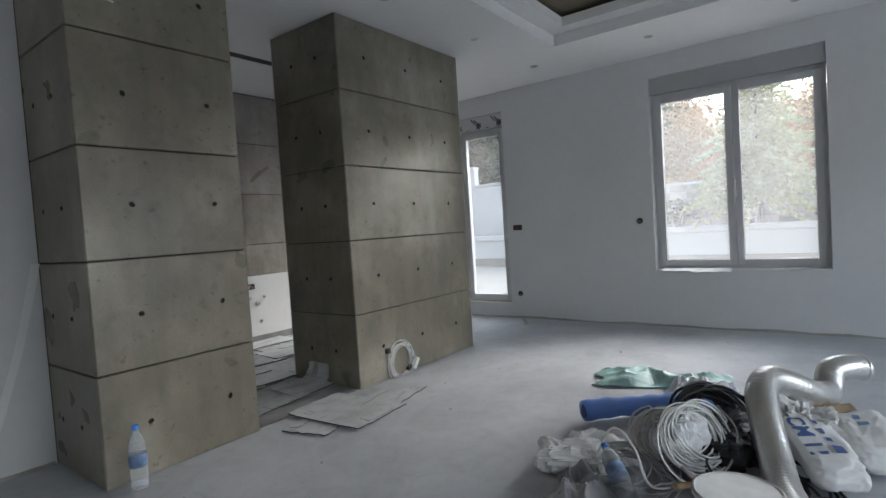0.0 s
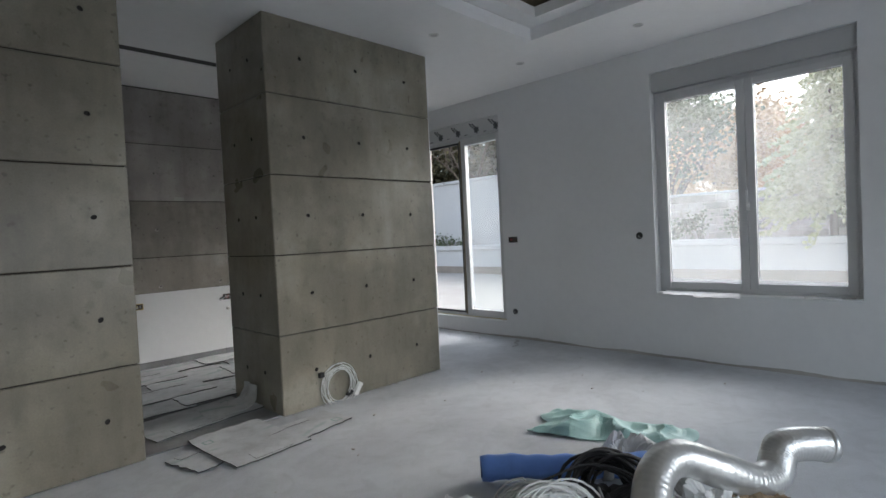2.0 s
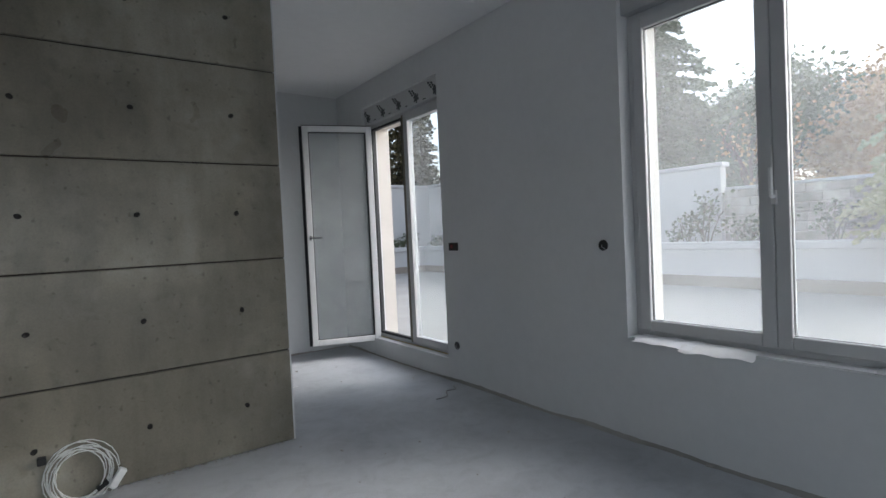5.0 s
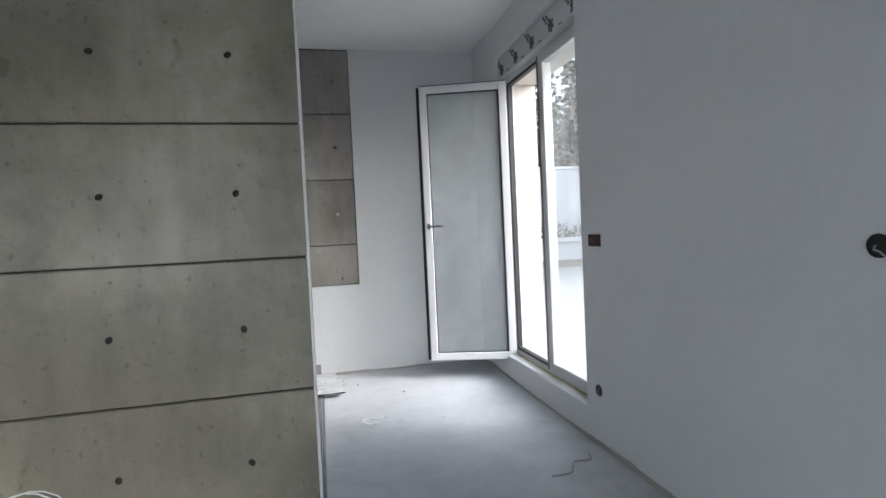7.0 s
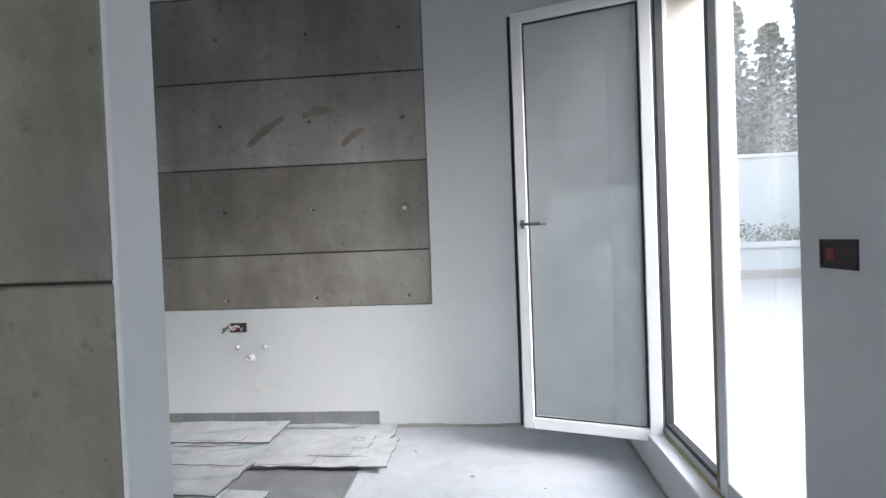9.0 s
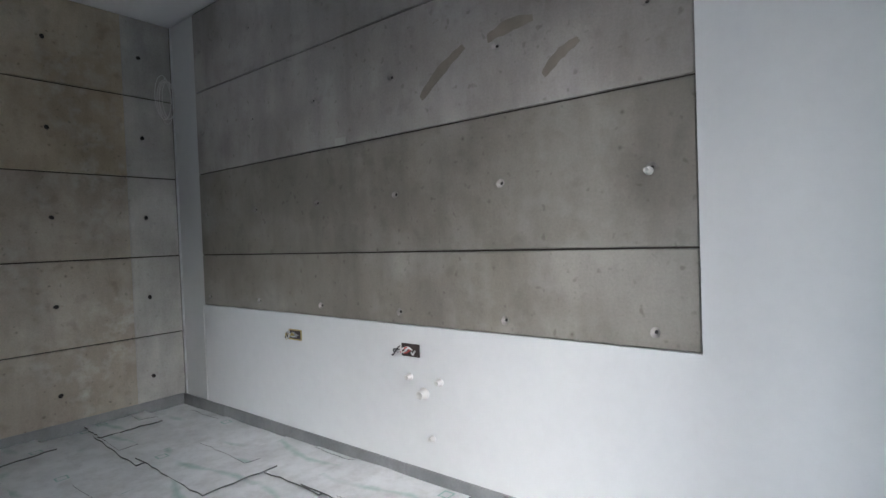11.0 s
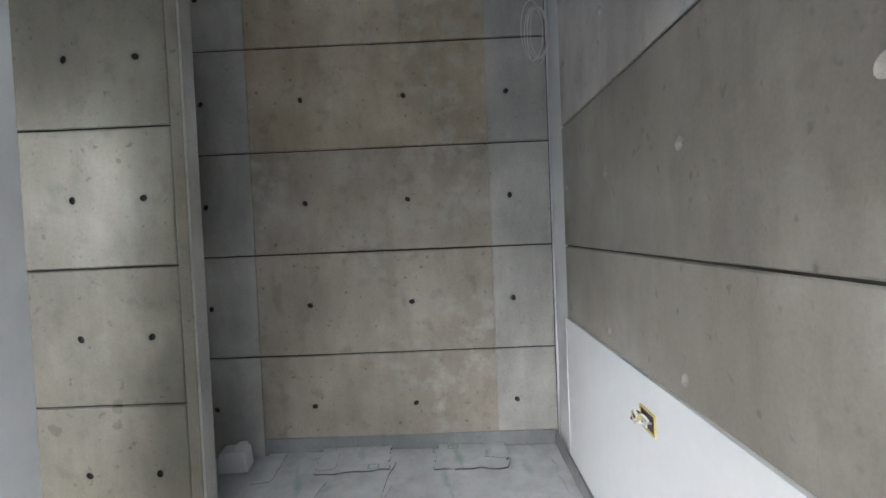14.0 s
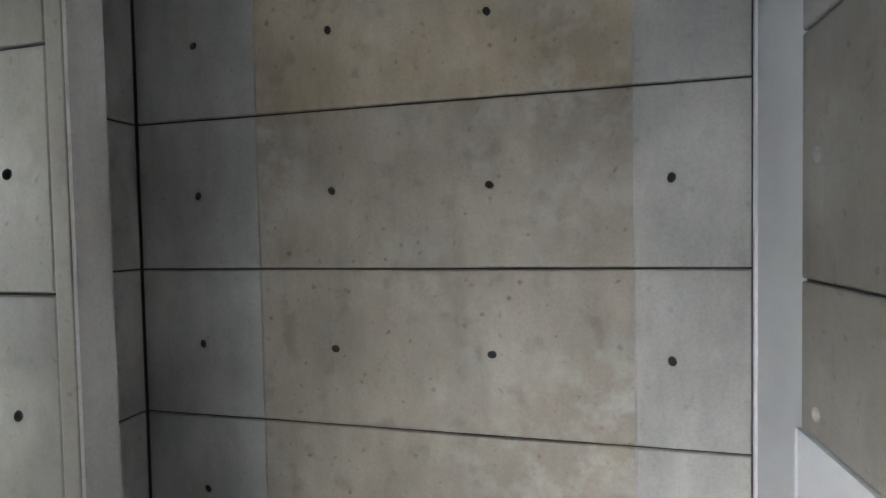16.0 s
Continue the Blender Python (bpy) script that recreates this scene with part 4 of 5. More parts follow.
# ---- sockets, pipes and cables on the walls ----
M_BOXIN = simple("socket_box_dark", (0.05, 0.035, 0.03), 0.8)
M_RED = simple("red_plastic", (0.45, 0.06, 0.05), 0.5)
M_YELLOW = simple("yellow_plastic", (0.46, 0.36, 0.14), 0.7)
M_WIRE_W = simple("white_cable", (0.84, 0.84, 0.82), 0.45)
M_WIRE_PALE = simple("pale_grey_cable", (0.6, 0.59, 0.57), 0.5)
M_WIRE_B = simple("black_cable", (0.025, 0.025, 0.027), 0.5)
M_WIRE_G = simple("grey_cable", (0.35, 0.35, 0.35), 0.5)
M_PLASTIC_W = simple("white_plastic", (0.78, 0.78, 0.76), 0.35)


def socket_box(name, m, w, h, rim, label, wires=True, seed=0):
    """A recessed wall box, open toward +z of its own frame."""
    e = empty(name, 0, 0, 0, label, "wall socket", "unfinished sockets")
    bm = bmesh.new()
    t = 0.006
    for r in ((-w / 2, w / 2, -h / 2, -h / 2 + t), (-w / 2, w / 2, h / 2 - t, h / 2), (-w / 2, -w / 2 + t, -h / 2 + t, h / 2 - t), (w / 2 - t, w / 2, -h / 2 + t, h / 2 - t)):
        box(bm, r[0], r[1], r[2], r[3], 0.0, 0.006)
    part("rim", bm, rim, e)
    part("box", boxes((-w / 2 + t, w / 2 - t, -h / 2 + t, h / 2 - t, 0.0, 0.002)), M_BOXIN, e)
    rnd = random.Random(seed)
    for i in range(9 if wires else 0):
        bm = bmesh.new()
        x = -w / 3 + (i % 5) * w / 7
        lean = -0.075 * rnd.random()
        tube(bm, spline([(x, 0, 0.002), (x + lean * 0.3, rnd.uniform(-0.02, 0.02), 0.02), (x + lean * 0.8, rnd.uniform(-0.03, 0.025), 0.03), (x + lean, rnd.uniform(-0.035, 0.025), rnd.uniform(0.012, 0.03))], 5), 0.004, 5)
        part("wire", bm, (M_WIRE_B, M_WIRE_G, M_RED if rim is M_BOXIN else M_YELLOW, M_WIRE_PALE, M_WIRE_G)[i % 5], e)
    e.matrix_basis = m
    return e


NORTH = Matrix.Rotation(radians(90), 4, "X")                                  # faces -y
EAST = Matrix.Rotation(radians(-90), 4, "Z") @ Matrix.Rotation(radians(90), 4, "X")   # faces -x
socket_box("wall_socket", Matrix.Translation((2.775, YE - 0.001, 0.71)) @ NORTH, 0.125, 0.066, M_YELLOW, "open yellow wall box with loose wires", True, 1)
socket_box("wall_socket", Matrix.Translation((3.745, YE - 0.001, 0.714)) @ NORTH, 0.12, 0.066, M_BOXIN, "open dark wall box with red and black wires", True, 2)
socket_box("wall_socket", Matrix.Translation((XW - 0.001, 3.59, 1.213)) @ EAST, 0.13, 0.07, M_BLACK, "open dark wall box with red insert", False, 3)


def round_box(y, z, r=0.035):
    e = empty("wall_socket", XW, y, z, "round dark wall box without a cover", "wall socket", "unfinished sockets")
    bm = bmesh.new()
    lathe(bm, [(r, 0), (r, 0.004), (r * 0.86, 0.005), (r * 0.84, 0.001), (0.001, 0.001)], 20)
    ob = part("box", bm, [M_BLACK], e)
    bm = bmesh.new()
    tube(bm, spline([(-0.01, 0, 0.002), (0.0, -0.01, 0.02), (0.012, -0.015, 0.018), (0.02, -0.03, 0.006)], 5), 0.003, 5)
    part("wire", bm, M_WIRE_G, e)
    e.matrix_basis = Matrix.Translation((XW - 0.001, y, z)) @ EAST
    return e


door_box = [o for o in bpy.data.objects if o.get("label") == "open dark wall box with red insert"][0]
part("insert", boxes((-0.04, -0.012, -0.014, 0.014, 0.0021, 0.006)), simple("dark_red_plastic", (0.2, 0.03, 0.03), 0.6), door_box, "red insert")
round_box(2.0, 1.21)
round_box(3.602, 0.33)


def pipe_stub(x, z, r, L, mat=None):
    bm = bmesh.new()
    lathe(bm, [(r * 1.5, 0), (r * 1.5, 0.004), (r, 0.005), (r, L), (r * 0.8, L + 0.003), (r * 0.75, L - 0.005), (0.001, L - 0.005)], 16)
    ob = part("pipe_stub", bm, mat or M_WIRE_PALE, None, "", True)
    ob.matrix_basis = Matrix.Translation((x, YE - 0.0005, z)) @ NORTH
    return tagged(ob, "white capped pipe stub in the kitchen wall", "pipe", "pipe stubs")


for x, z, r, L in ((3.732, 0.575, 0.013, 0.03), (3.825, 0.5, 0.021, 0.04), (3.93, 0.572, 0.013, 0.03), (3.868, 0.279, 0.012, 0.025)):
    pipe_stub(x, z, r, L)
ob = pipe_stub(4.957, 1.507, 0.011, 0.035)
ob["label"] = "white plug in a tie hole of the concrete"
ob.location.y = YE + 0.004

# smears and a taped patch on the concrete field
M_SMEAR = simple("dark_cement_smear", (0.245, 0.22, 0.185), 0.8, 0, 0.0, 40, 0.2)


def smear(x0, z0, x1, z1, w, seed):
    rnd = random.Random(seed)
    bm = bmesh.new()
    a, b = Vector((x0, 0, z0)), Vector((x1, 0, z1))
    d = (b - a).normalized()
    s = Vector((-d.z, 0, d.x))
    n = 12
    L, R = [], []
    for i in range(n + 1):
        t = i / n
        c = a.lerp(b, t) + s * 0.014 * math.sin(t * 3.1)
        ww = w * (0.35 + 0.65 * math.sin(math.pi * min(1, t * 0.8 + 0.12))) * rnd.uniform(0.8, 1.1)
        L.append(bm.verts.new(c + s * ww / 2))
        R.append(bm.verts.new(c - s * ww / 2))
    for i in range(n):
        bm.faces.new((R[i], R[i + 1], L[i + 1], L[i]))
    back = [(bm.verts.new(a2.co + Vector((0, 0.0015, 0))), bm.verts.new(b2.co + Vector((0, 0.0015, 0)))) for a2, b2 in zip(L, R)]
    for i in range(n):
        bm.faces.new((L[i], L[i + 1], back[i + 1][0], back[i][0]))
        bm.faces.new((R[i + 1], R[i], back[i][1], back[i + 1][1]))
    ob = part("cement_smear", bm, M_SMEAR)
    ob.location.y = YE + 0.0042
    return tagged(ob, "dark cement smear on the concrete field", "stain", "", "structure")


smear(3.87, 1.98, 4.14, 2.17, 0.055, 1)
smear(4.27, 2.17, 4.5, 2.2, 0.06, 2)
smear(4.54, 1.95, 4.70, 2.06, 0.05, 3)
tagged(part("patch", boxes((3.215, 3.315, YE + 0.002, YE + 0.0055, 1.832, 1.875, 0.001)), M_SKIM), "small pale filler patch on the joint", "patch", "", "structure")


def loop(cx, cz, r, turns, seed, sx=1.0, wob=0.12, thick=0.02):
    """Points of a loose coil in the xz plane."""
    rnd = random.Random(seed)
    pts = []
    n = 20
    ph = [rnd.uniform(0, 6.28) for _ in range(3)]
    for k in range(int(turns * n)):
        a = 2 * math.pi * k / n
        t = k / n
        rr = r * (1 + wob * math.sin(t * 2.3 + ph[0]) * 0.6 + wob * 0.5 * math.sin(t * 5.1 + ph[1]))
        pts.append((cx + rr * sx * math.cos(a) + 0.02 * math.sin(t * 1.7 + ph[2]), thick * math.sin(t * 3.7 + ph[1]), cz + rr * math.sin(a)))
    return pts


# coil hung low on the east pier
coil = empty("cable_coil", 3.52, BY, 0.13, "white cable coil with a plug hanging from the pier", "cable")
bm = bmesh.new()
tube(bm, loop(0.03, 0.0, 0.15, 9, 4, 0.92, 0.2, 0.014), 0.0032, 6)
ob = part("cable", bm, M_WIRE_W, coil, "", True)
ob.location.y = -0.022
part("clamp", boxes((-0.155, -0.115, -0.035, -0.001, 0.10, 0.14, 0.004)), M_BLACK, coil, "black clamp")
ob = part("plug", boxes((-0.02, 0.02, -0.05, -0.012, -0.055, 0.055, 0.006)), M_PLASTIC_W, coil, "white plug")
ob.matrix_basis = pose(0.19, -0.01, -0.06, 0, 35, 0)
ob = part("tie", boxes((-0.03, 0.03, -0.04, -0.004, -0.012, 0.012, 0.004)), M_BLACK, coil, "black tape")
ob.matrix_basis = pose(0.12, 0.0, -0.085, 0, -30, 0)

# coil hung high in the kitchen corner and one on the west pier
coil2 = empty("cable_coil", XB + 0.02, 5.80, 2.45, "thin pale grey cable coil hanging in the kitchen corner", "cable")
bm = bmesh.new()
tube(bm, loop(0.0, 0.0, 0.16, 5, 9, 0.36, 0.16, 0.008), 0.0028, 5)
ob = part("cable", bm, M_WIRE_PALE, coil2, "", True)
ob.rotation_euler = (0, 0, radians(90))
part("nail", boxes((-0.005, 0.012, -0.004, 0.004, 0.16, 0.17)), M_METAL, coil2)
coil3 = empty("cable_coil", 1.30, AY, 2.66, "white cable loop hanging on the west pier", "cable")
bm = bmesh.new()
tube(bm, loop(0.0, 0.06, 0.07, 2, 5, 1.0, 0.1, 0.006) + [(0.05, 0, -0.03), (0.12, -0.01, -0.05)], 0.006, 6)
ob = part("cable", bm, M_WIRE_W, coil3, "", True)
ob.location.y = -0.016
part("clamp", boxes((-0.01, 0.01, -0.02, -0.001, 0.12, 0.14)), M_BLACK, coil3)

# filled chase on the white wall west of the pier
bm = bmesh.new()
pts = [(1.17, 1.22), (1.12, 1.0), (1.05, 0.72), (0.95, 0.4), (0.82, 0.02)]
vs = []
for x, z in pts:
    vs.append((bm.verts.new((x - 0.025, YW - 0.003, z)), bm.verts.new((x + 0.02, YW - 0.003, z)), bm.verts.new((x + 0.02, YW, z)), bm.verts.new((x - 0.025, YW, z))))
for a, b in zip(vs, vs[1:]):
    for i in range(4):
        bm.faces.new((a[i], a[(i + 1) % 4], b[(i + 1) % 4], b[i]))
tagged(part("filled_chase", bm, M_REVEAL), "smooth filled cable chase across the white wall", "trim", "", "structure")

# recessed ceiling spots, unlit
def ceiling_spot(x, y):
    e = empty("ceiling_spot", x, y, CEIL, "small unlit recessed ceiling spot with a metal ring", "ceiling light", "ceiling spots")
    bm = bmesh.new()
    lathe(bm, [(0.045, 0.0), (0.045, -0.004), (0.034, -0.007), (0.030, -0.002), (0.030, 0.0)], 24)
    part("trim_ring", bm, M_METAL, e, "", True)
    bm = bmesh.new()
    lathe(bm, [(0.029, -0.0045), (0.029, -0.002), (0.001, -0.002)], 20)
    part("lamp", bm, M_BOXGREY, e)
    return e


for x, y in ((4.415, 2.889), (5.66, 2.892), (5.66, 1.638), (5.70, 0.42), (3.17, 2.889), (1.9, 2.889)):
    ceiling_spot(x, y)


# ---- things on the floor ----
def sack(name, w, l, h, seed, mat, rough=0.12, power=0.45, freq=6.0, res=34):
    """A lumpy closed bag, w x l x h, standing on z = 0."""
    bm = bmesh.new()
    nu, nv = res * 2, res
    grid = []

    def sp(c, e):
        return math.copysign(abs(c) ** e, c)

    for j in range(1, nv):
        row = []
        ph = math.pi * (j / nv - 0.5)
        for i in range(nu):
            th = 2 * math.pi * i / nu
            p = Vector((sp(math.cos(ph), power) * sp(math.cos(th), power) * w / 2, sp(math.cos(ph), power) * sp(math.sin(th), power) * l / 2, sp(math.sin(ph), 0.7) * h / 2))
            q = p * freq + Vector((seed * 3.1, seed * 1.7, 0))
            n1 = noise.noise(q)
            n2 = abs(noise.noise(q * 2.3))
            n3 = abs(noise.noise(q * 5.1))
            p += p.normalized() * min(w, l, h) * rough * (n1 * 1.1 - n2 * 1.3 - n3 * 0.6)
            row.append(bm.verts.new((p.x, p.y, max(0.0, p.z + h / 2))))
        grid.append(row)
    for a, b in zip(grid, grid[1:]):
        for i in range(nu):
            bm.faces.new((a[i], a[(i + 1) % nu], b[(i + 1) % nu], b[i]))
    bm.faces.new(grid[0][::-1])
    bm.faces.new(grid[-1])
    return bm


def crumpled(w, l, h, seed, res=34, freq=5.0):
    """A crumpled sheet with a top and a bottom, lying on z = 0."""
    rnd = random.Random(seed)
    bm = bmesh.new()
    top, low = {}, {}
    for i in range(res + 1):
        for j in range(res + 1):
            u, v = i / res - 0.5, j / res - 0.5
            edge = 1 + 0.22 * noise.noise(Vector((math.atan2(v, u) * 1.6, seed, 0)))
            px, py = u * w * edge, v * l * edge
            q = Vector((px * freq, py * freq, seed))
            f = 1 - 2 * abs(noise.noise(q))
            g2 = 1 - 2 * abs(noise.noise(q * 2.4 + Vector((5, 1, 2))))
            rim = min(1.0, 4 * (0.5 - max(abs(u), abs(v))) + 0.25)
            z = max(0.0, h * rim * (0.55 * f + 0.35 * g2))
            px += 0.03 * noise.noise(q * 1.3 + Vector((9, 0, 0)))
            py += 0.03 * noise.noise(q * 1.3 + Vector((0, 9, 0)))
            top[i, j] = bm.verts.new((px, py, z + 0.004))
            low[i, j] = bm.verts.new((px, py, max(0.0, z - 0.001)))
    for i in range(res):
        for j in range(res):
            bm.faces.new((top[i, j], top[i + 1, j], top[i + 1, j + 1], top[i, j + 1]))
            bm.faces.new((low[i, j], low[i, j + 1], low[i + 1, j + 1], low[i + 1, j]))
    for i in range(res):
        bm.faces.new((low[i, 0], low[i + 1, 0], top[i + 1, 0], top[i, 0]))
        bm.faces.new((low[i + 1, res], low[i, res], top[i, res], top[i + 1, res]))
        bm.faces.new((low[0, i + 1], low[0, i], top[0, i], top[0, i + 1]))
        bm.faces.new((low[res, i], low[res, i + 1], top[res, i + 1], top[res, i]))
    return bm


def stand(ob, m, label, category, group=""):
    ob.matrix_basis = m
    return tagged(ob, label, category, group)


M_ALU = simple("aluminium_foil_duct", (0.7, 0.7, 0.685), 0.3, 0.75, 0.25, 45, 0.1)
M_BLUE = simple("blue_foil", (0.13, 0.26, 0.66), 0.45, 0, 0.25, 20, 0.25)
M_TEAL = simple("teal_plastic_foil", (0.36, 0.56, 0.53), 0.4, 0, 0.1, 25, 0.2)
M_PAPERBAG = simple("dusty_white_sack", (0.77, 0.765, 0.755), 0.7, 0, 0.3, 30, 0.15)
M_WHITEFOIL = simple("white_plastic_bag", (0.8, 0.8, 0.81), 0.35, 0, 0.15, 30, 0.12)
M_PRINTBLUE = simple("blue_print", (0.08, 0.14, 0.33), 0.6)
M_BROWNCARD = simple("torn_brown_card", (0.3, 0.22, 0.14), 0.85, 0, 0.2)
M_WOOD = simple("pale_wood_handle", (0.42, 0.29, 0.17), 0.6, 0, 0.1, 40, 0.2)


def clear_plastic(name, tint):
    m, nt, b = material(name)
    b.inputs["Base Color"].default_value = (*tint, 1)
    b.inputs["Roughness"].default_value = 0.12
    b.inputs["Transmission Weight"].default_value = 0.75
    b.inputs["IOR"].default_value = 1.2
    return m


M_PET = clear_plastic("clear_blue_bottle", (0.84, 0.89, 0.93))

# flexible duct
bm = bmesh.new()
ctrl = [(2.36, 0.31, 0.074), (2.52, 0.35, 0.074), (2.68, 0.4, 0.08), (2.83, 0.44, 0.14), (2.97, 0.485, 0.26), (3.1, 0.515, 0.36), (3.24, 0.485, 0.392), (3.39, 0.375, 0.32), (3.53, 0.295, 0.247), (3.65, 0.255, 0.24),
        (3.71, 0.25, 0.29), (3.745, 0.235, 0.335), (3.81, 0.175, 0.345), (3.9, 0.1, 0.33)]
line = spline(ctrl, 26)
tube(bm, line, [0.071 * (1 + 0.012 * (k % 4 in (1, 2))) for k in range(len(line))], 24)
duct = empty("flexible_duct", 0, 0, 0, "silver corrugated aluminium duct bent over the heap", "duct")
part("hose", bm, M_ALU, duct, "", True)
for a, b in ((ctrl[0], ctrl[1]), (ctrl[-1], ctrl[-2])):
    bm = bmesh.new()
    a, b = Vector(a), Vector(b)
    tube(bm, [a - (b - a).normalized() * 0.002, a + (b - a).normalized() * 0.03], 0.0745, 20)
    part("end_collar", bm, M_ALU, duct, "", True)

# roll of blue foil
roll = empty("foil_roll", 3.2, 1.49, 0.078, "roll of blue plastic foil lying on the screed", "roll")
bm = bmesh.new()
pr = []
for i in range(25):
    t = i / 24
    pr.append((t * 0.98, 0.012 * math.sin(t * 7), 0.004 * math.sin(t * 11)))
tube(bm, pr, [0.062 * (1 + 0.07 * math.sin(i * 1.9) + 0.05 * math.sin(i * 0.7)) for i in range(25)], 18)
part("foil", bm, M_BLUE, roll, "", True)
bm = bmesh.new()
tube(bm, [(0.62, 0.012 * math.sin(4.34), 0), (0.67, 0.012 * math.sin(4.7), 0)], 0.069, 18)
part("tape", bm, M_WIRE_G, roll, "grey tape band", True)
# dark disc on the closed end paints the shade of a hollow core
bm = bmesh.new()
tube(bm, [(-0.003, 0, 0), (0.01, 0, 0)], 0.045, 14)
part("hollow_end", bm, simple("hollow_shade_blue", (0.03, 0.06, 0.2), 0.6), roll)
roll.rotation_euler = (0, 0, math.atan2(0.93 - 1.53, 3.74 - 3.2))

# crumpled foils and bags
stand(part("foil_sheet", crumpled(0.94, 0.4, 0.1, 3, 40, 2.9), M_TEAL), pose(4.25, 1.28, 0.001, 0, 0, -77), "crumpled teal plastic foil on the screed", "foil")
stand(part("plastic_bag", crumpled(0.46, 0.32, 0.2, 8, 26), M_WHITEFOIL), pose(3.9, 0.93, 0.001, 0, 0, -50), "crumpled white plastic bag", "bag")
stand(part("cement_bag", sack("cement_bag", 0.22, 0.36, 0.15, 42, M_PAPERBAG, 0.24, 0.4, 8.0, 26), M_PAPERBAG), pose(2.57, 1.3, 0.0, 0, 0, 22), "crumpled empty white paper sack", "sack", "sacks")
stand(part("plastic_bag", sack("plastic_bag", 0.24, 0.16, 0.26, 61, M_WHITEFOIL, 0.18, 0.8, 7.0), M_WHITEFOIL), pose(2.86, 0.78, 0.06, 0, -20, -38), "crumpled white plastic bag inside the cable coil", "bag")
stand(part("plastic_bag", crumpled(0.36, 0.3, 0.17, 53, 28, 3.6), M_WHITEFOIL), pose(2.80, 1.26, 0.0, 0, 0, 20), "crumpled pale plastic bag in the heap", "bag")
stand(part("plastic_bag", crumpled(0.5, 0.4, 0.12, 11, 28), M_WIRE_G), pose(2.42, 1.12, 0.001, 0, 0, 12), "flat grey crumpled plastic bag", "bag")
stand(part("rag", sack("rag", 0.55, 0.5, 0.22, 17, M_BLACK, 0.3, 0.8, 6.0), M_WIRE_B, None), pose(3.05, 0.72, 0.0, 0, 0, 15), "dark cloth bundle under the cables", "rag")
stand(part("paper_wrapping", sack("paper_wrapping", 0.34, 0.3, 0.3, 14, M_BROWNCARD, 0.35, 0.8, 8.0), M_PAPERBAG, None), pose(3.28, 0.36, 0.0, 0, 0, 40), "crumpled dusty paper wrapping in the heap", "wrapping")
stand(part("card_scrap", crumpled(0.4, 0.22, 0.1, 19, 20), M_BROWNCARD), pose(3.46, 0.30, 0.16, 10, 0, -40), "torn brown cardboard scrap", "cardboard")


def printed_sack(m, seed, label, w, l, h, words):
    """A filled paper sack; the print follows its creased upper face."""
    e = empty("cement_bag", 0, 0, 0, label, "sack", "sacks")
    bm = sack("bag", w, l, h, seed, M_PAPERBAG, 0.15, 0.38, 7.0, 40)
    skin = BVHTree.FromBMesh(bm)
    part("bag", bm, M_PAPERBAG, e, "", True)

    def settle(me):
        for v in me.vertices:
            spot, _, _, _ = skin.ray_cast(Vector((v.co.x, v.co.y, 1.0)), Vector((0, 0, -1)))
            v.co.z = (spot.z if spot else h * 0.6) + 0.0025 + max(0.0, v.co.z)

    if words:
        curve = bpy.data.curves.new("sack_text", "FONT")
        curve.body = "CM 11"
        curve.size, curve.extrude, curve.offset = 0.1, 0.001, 0.003
        word = new("word", curve)
        me = bpy.data.meshes.new_from_object(word)
        bpy.data.objects.remove(word)
        me.transform(pose(-0.085, l * 0.36, 0, 0, 0, -90))
        settle(me)
        me.materials.append(M_PRINTBLUE)
        ob = new("print", me)
        ob.parent = e
        ob["label"] = "dark blue printed letters"
    rnd = random.Random(seed)
    for k in range(4 if words else 2):
        y = l * 0.3 - k * 0.06
        x = 0.02 if words else -0.03
        a, tall = rnd.uniform(0.02, 0.05), rnd.uniform(0.014, 0.05)
        bm = boxes((x, x + tall, y - a, y, 0.0, 0.0015))
        ob = part("print", bm, M_PRINTBLUE if words else M_BLUEFADE, e, "blue printed bars")
        settle(ob.data)
    e.matrix_basis = m
    return e


M_BLUEFADE = simple("faded_blue_print", (0.2, 0.32, 0.5), 0.6)
printed_sack(pose(3.05, 0.29, 0.085, 18, 0, -62), 4, "white cement sack with blue print, leaning on the heap", 0.24, 0.47, 0.12, True)
printed_sack(pose(3.32, 0.10, 0.055, 13, 0, -70), 9, "white cement sack with faded blue print, lying on the screed", 0.25, 0.42, 0.14, False)


def heap_coil(name, m, r, turns, wire, mat, seed, label, wob=0.16, thick=0.045):
    """A tangled coil: every turn drifts in size, centre and lean."""
    rnd = random.Random(seed)
    ph = [rnd.uniform(0, 40) for _ in range(6)]
    pts = []
    n = 22
    for k in range(int(turns * n)):
        t, a = k / n, 2 * math.pi * k / n
        f = [noise.noise(Vector((t * 0.9 + ph[i], 0.5 * i, seed))) for i in range(6)]
        rr = r * (0.92 + 0.75 * wob * 2 * f[0] - 0.25 * (f[5] > 0.15))
        pts.append((rr * math.cos(a) + 0.09 * f[1] * r / 0.15, thick * 1.6 * f[2] + rr * 0.45 * f[3] * math.sin(a + 6 * f[4]), rr * math.sin(a) + 0.07 * f[4] * r / 0.15))
    bm = bmesh.new()
    tube(bm, pts, wire, 6)
    ob = part(name, bm, mat, None, "", True)
    return stand(ob, m, label, "cable", "cable coils")


def facing(x, y, z, az, tilt):
    """Coil plane turned to az degrees and leaned back."""
    return pose(x, y, z, tilt, 0, az)


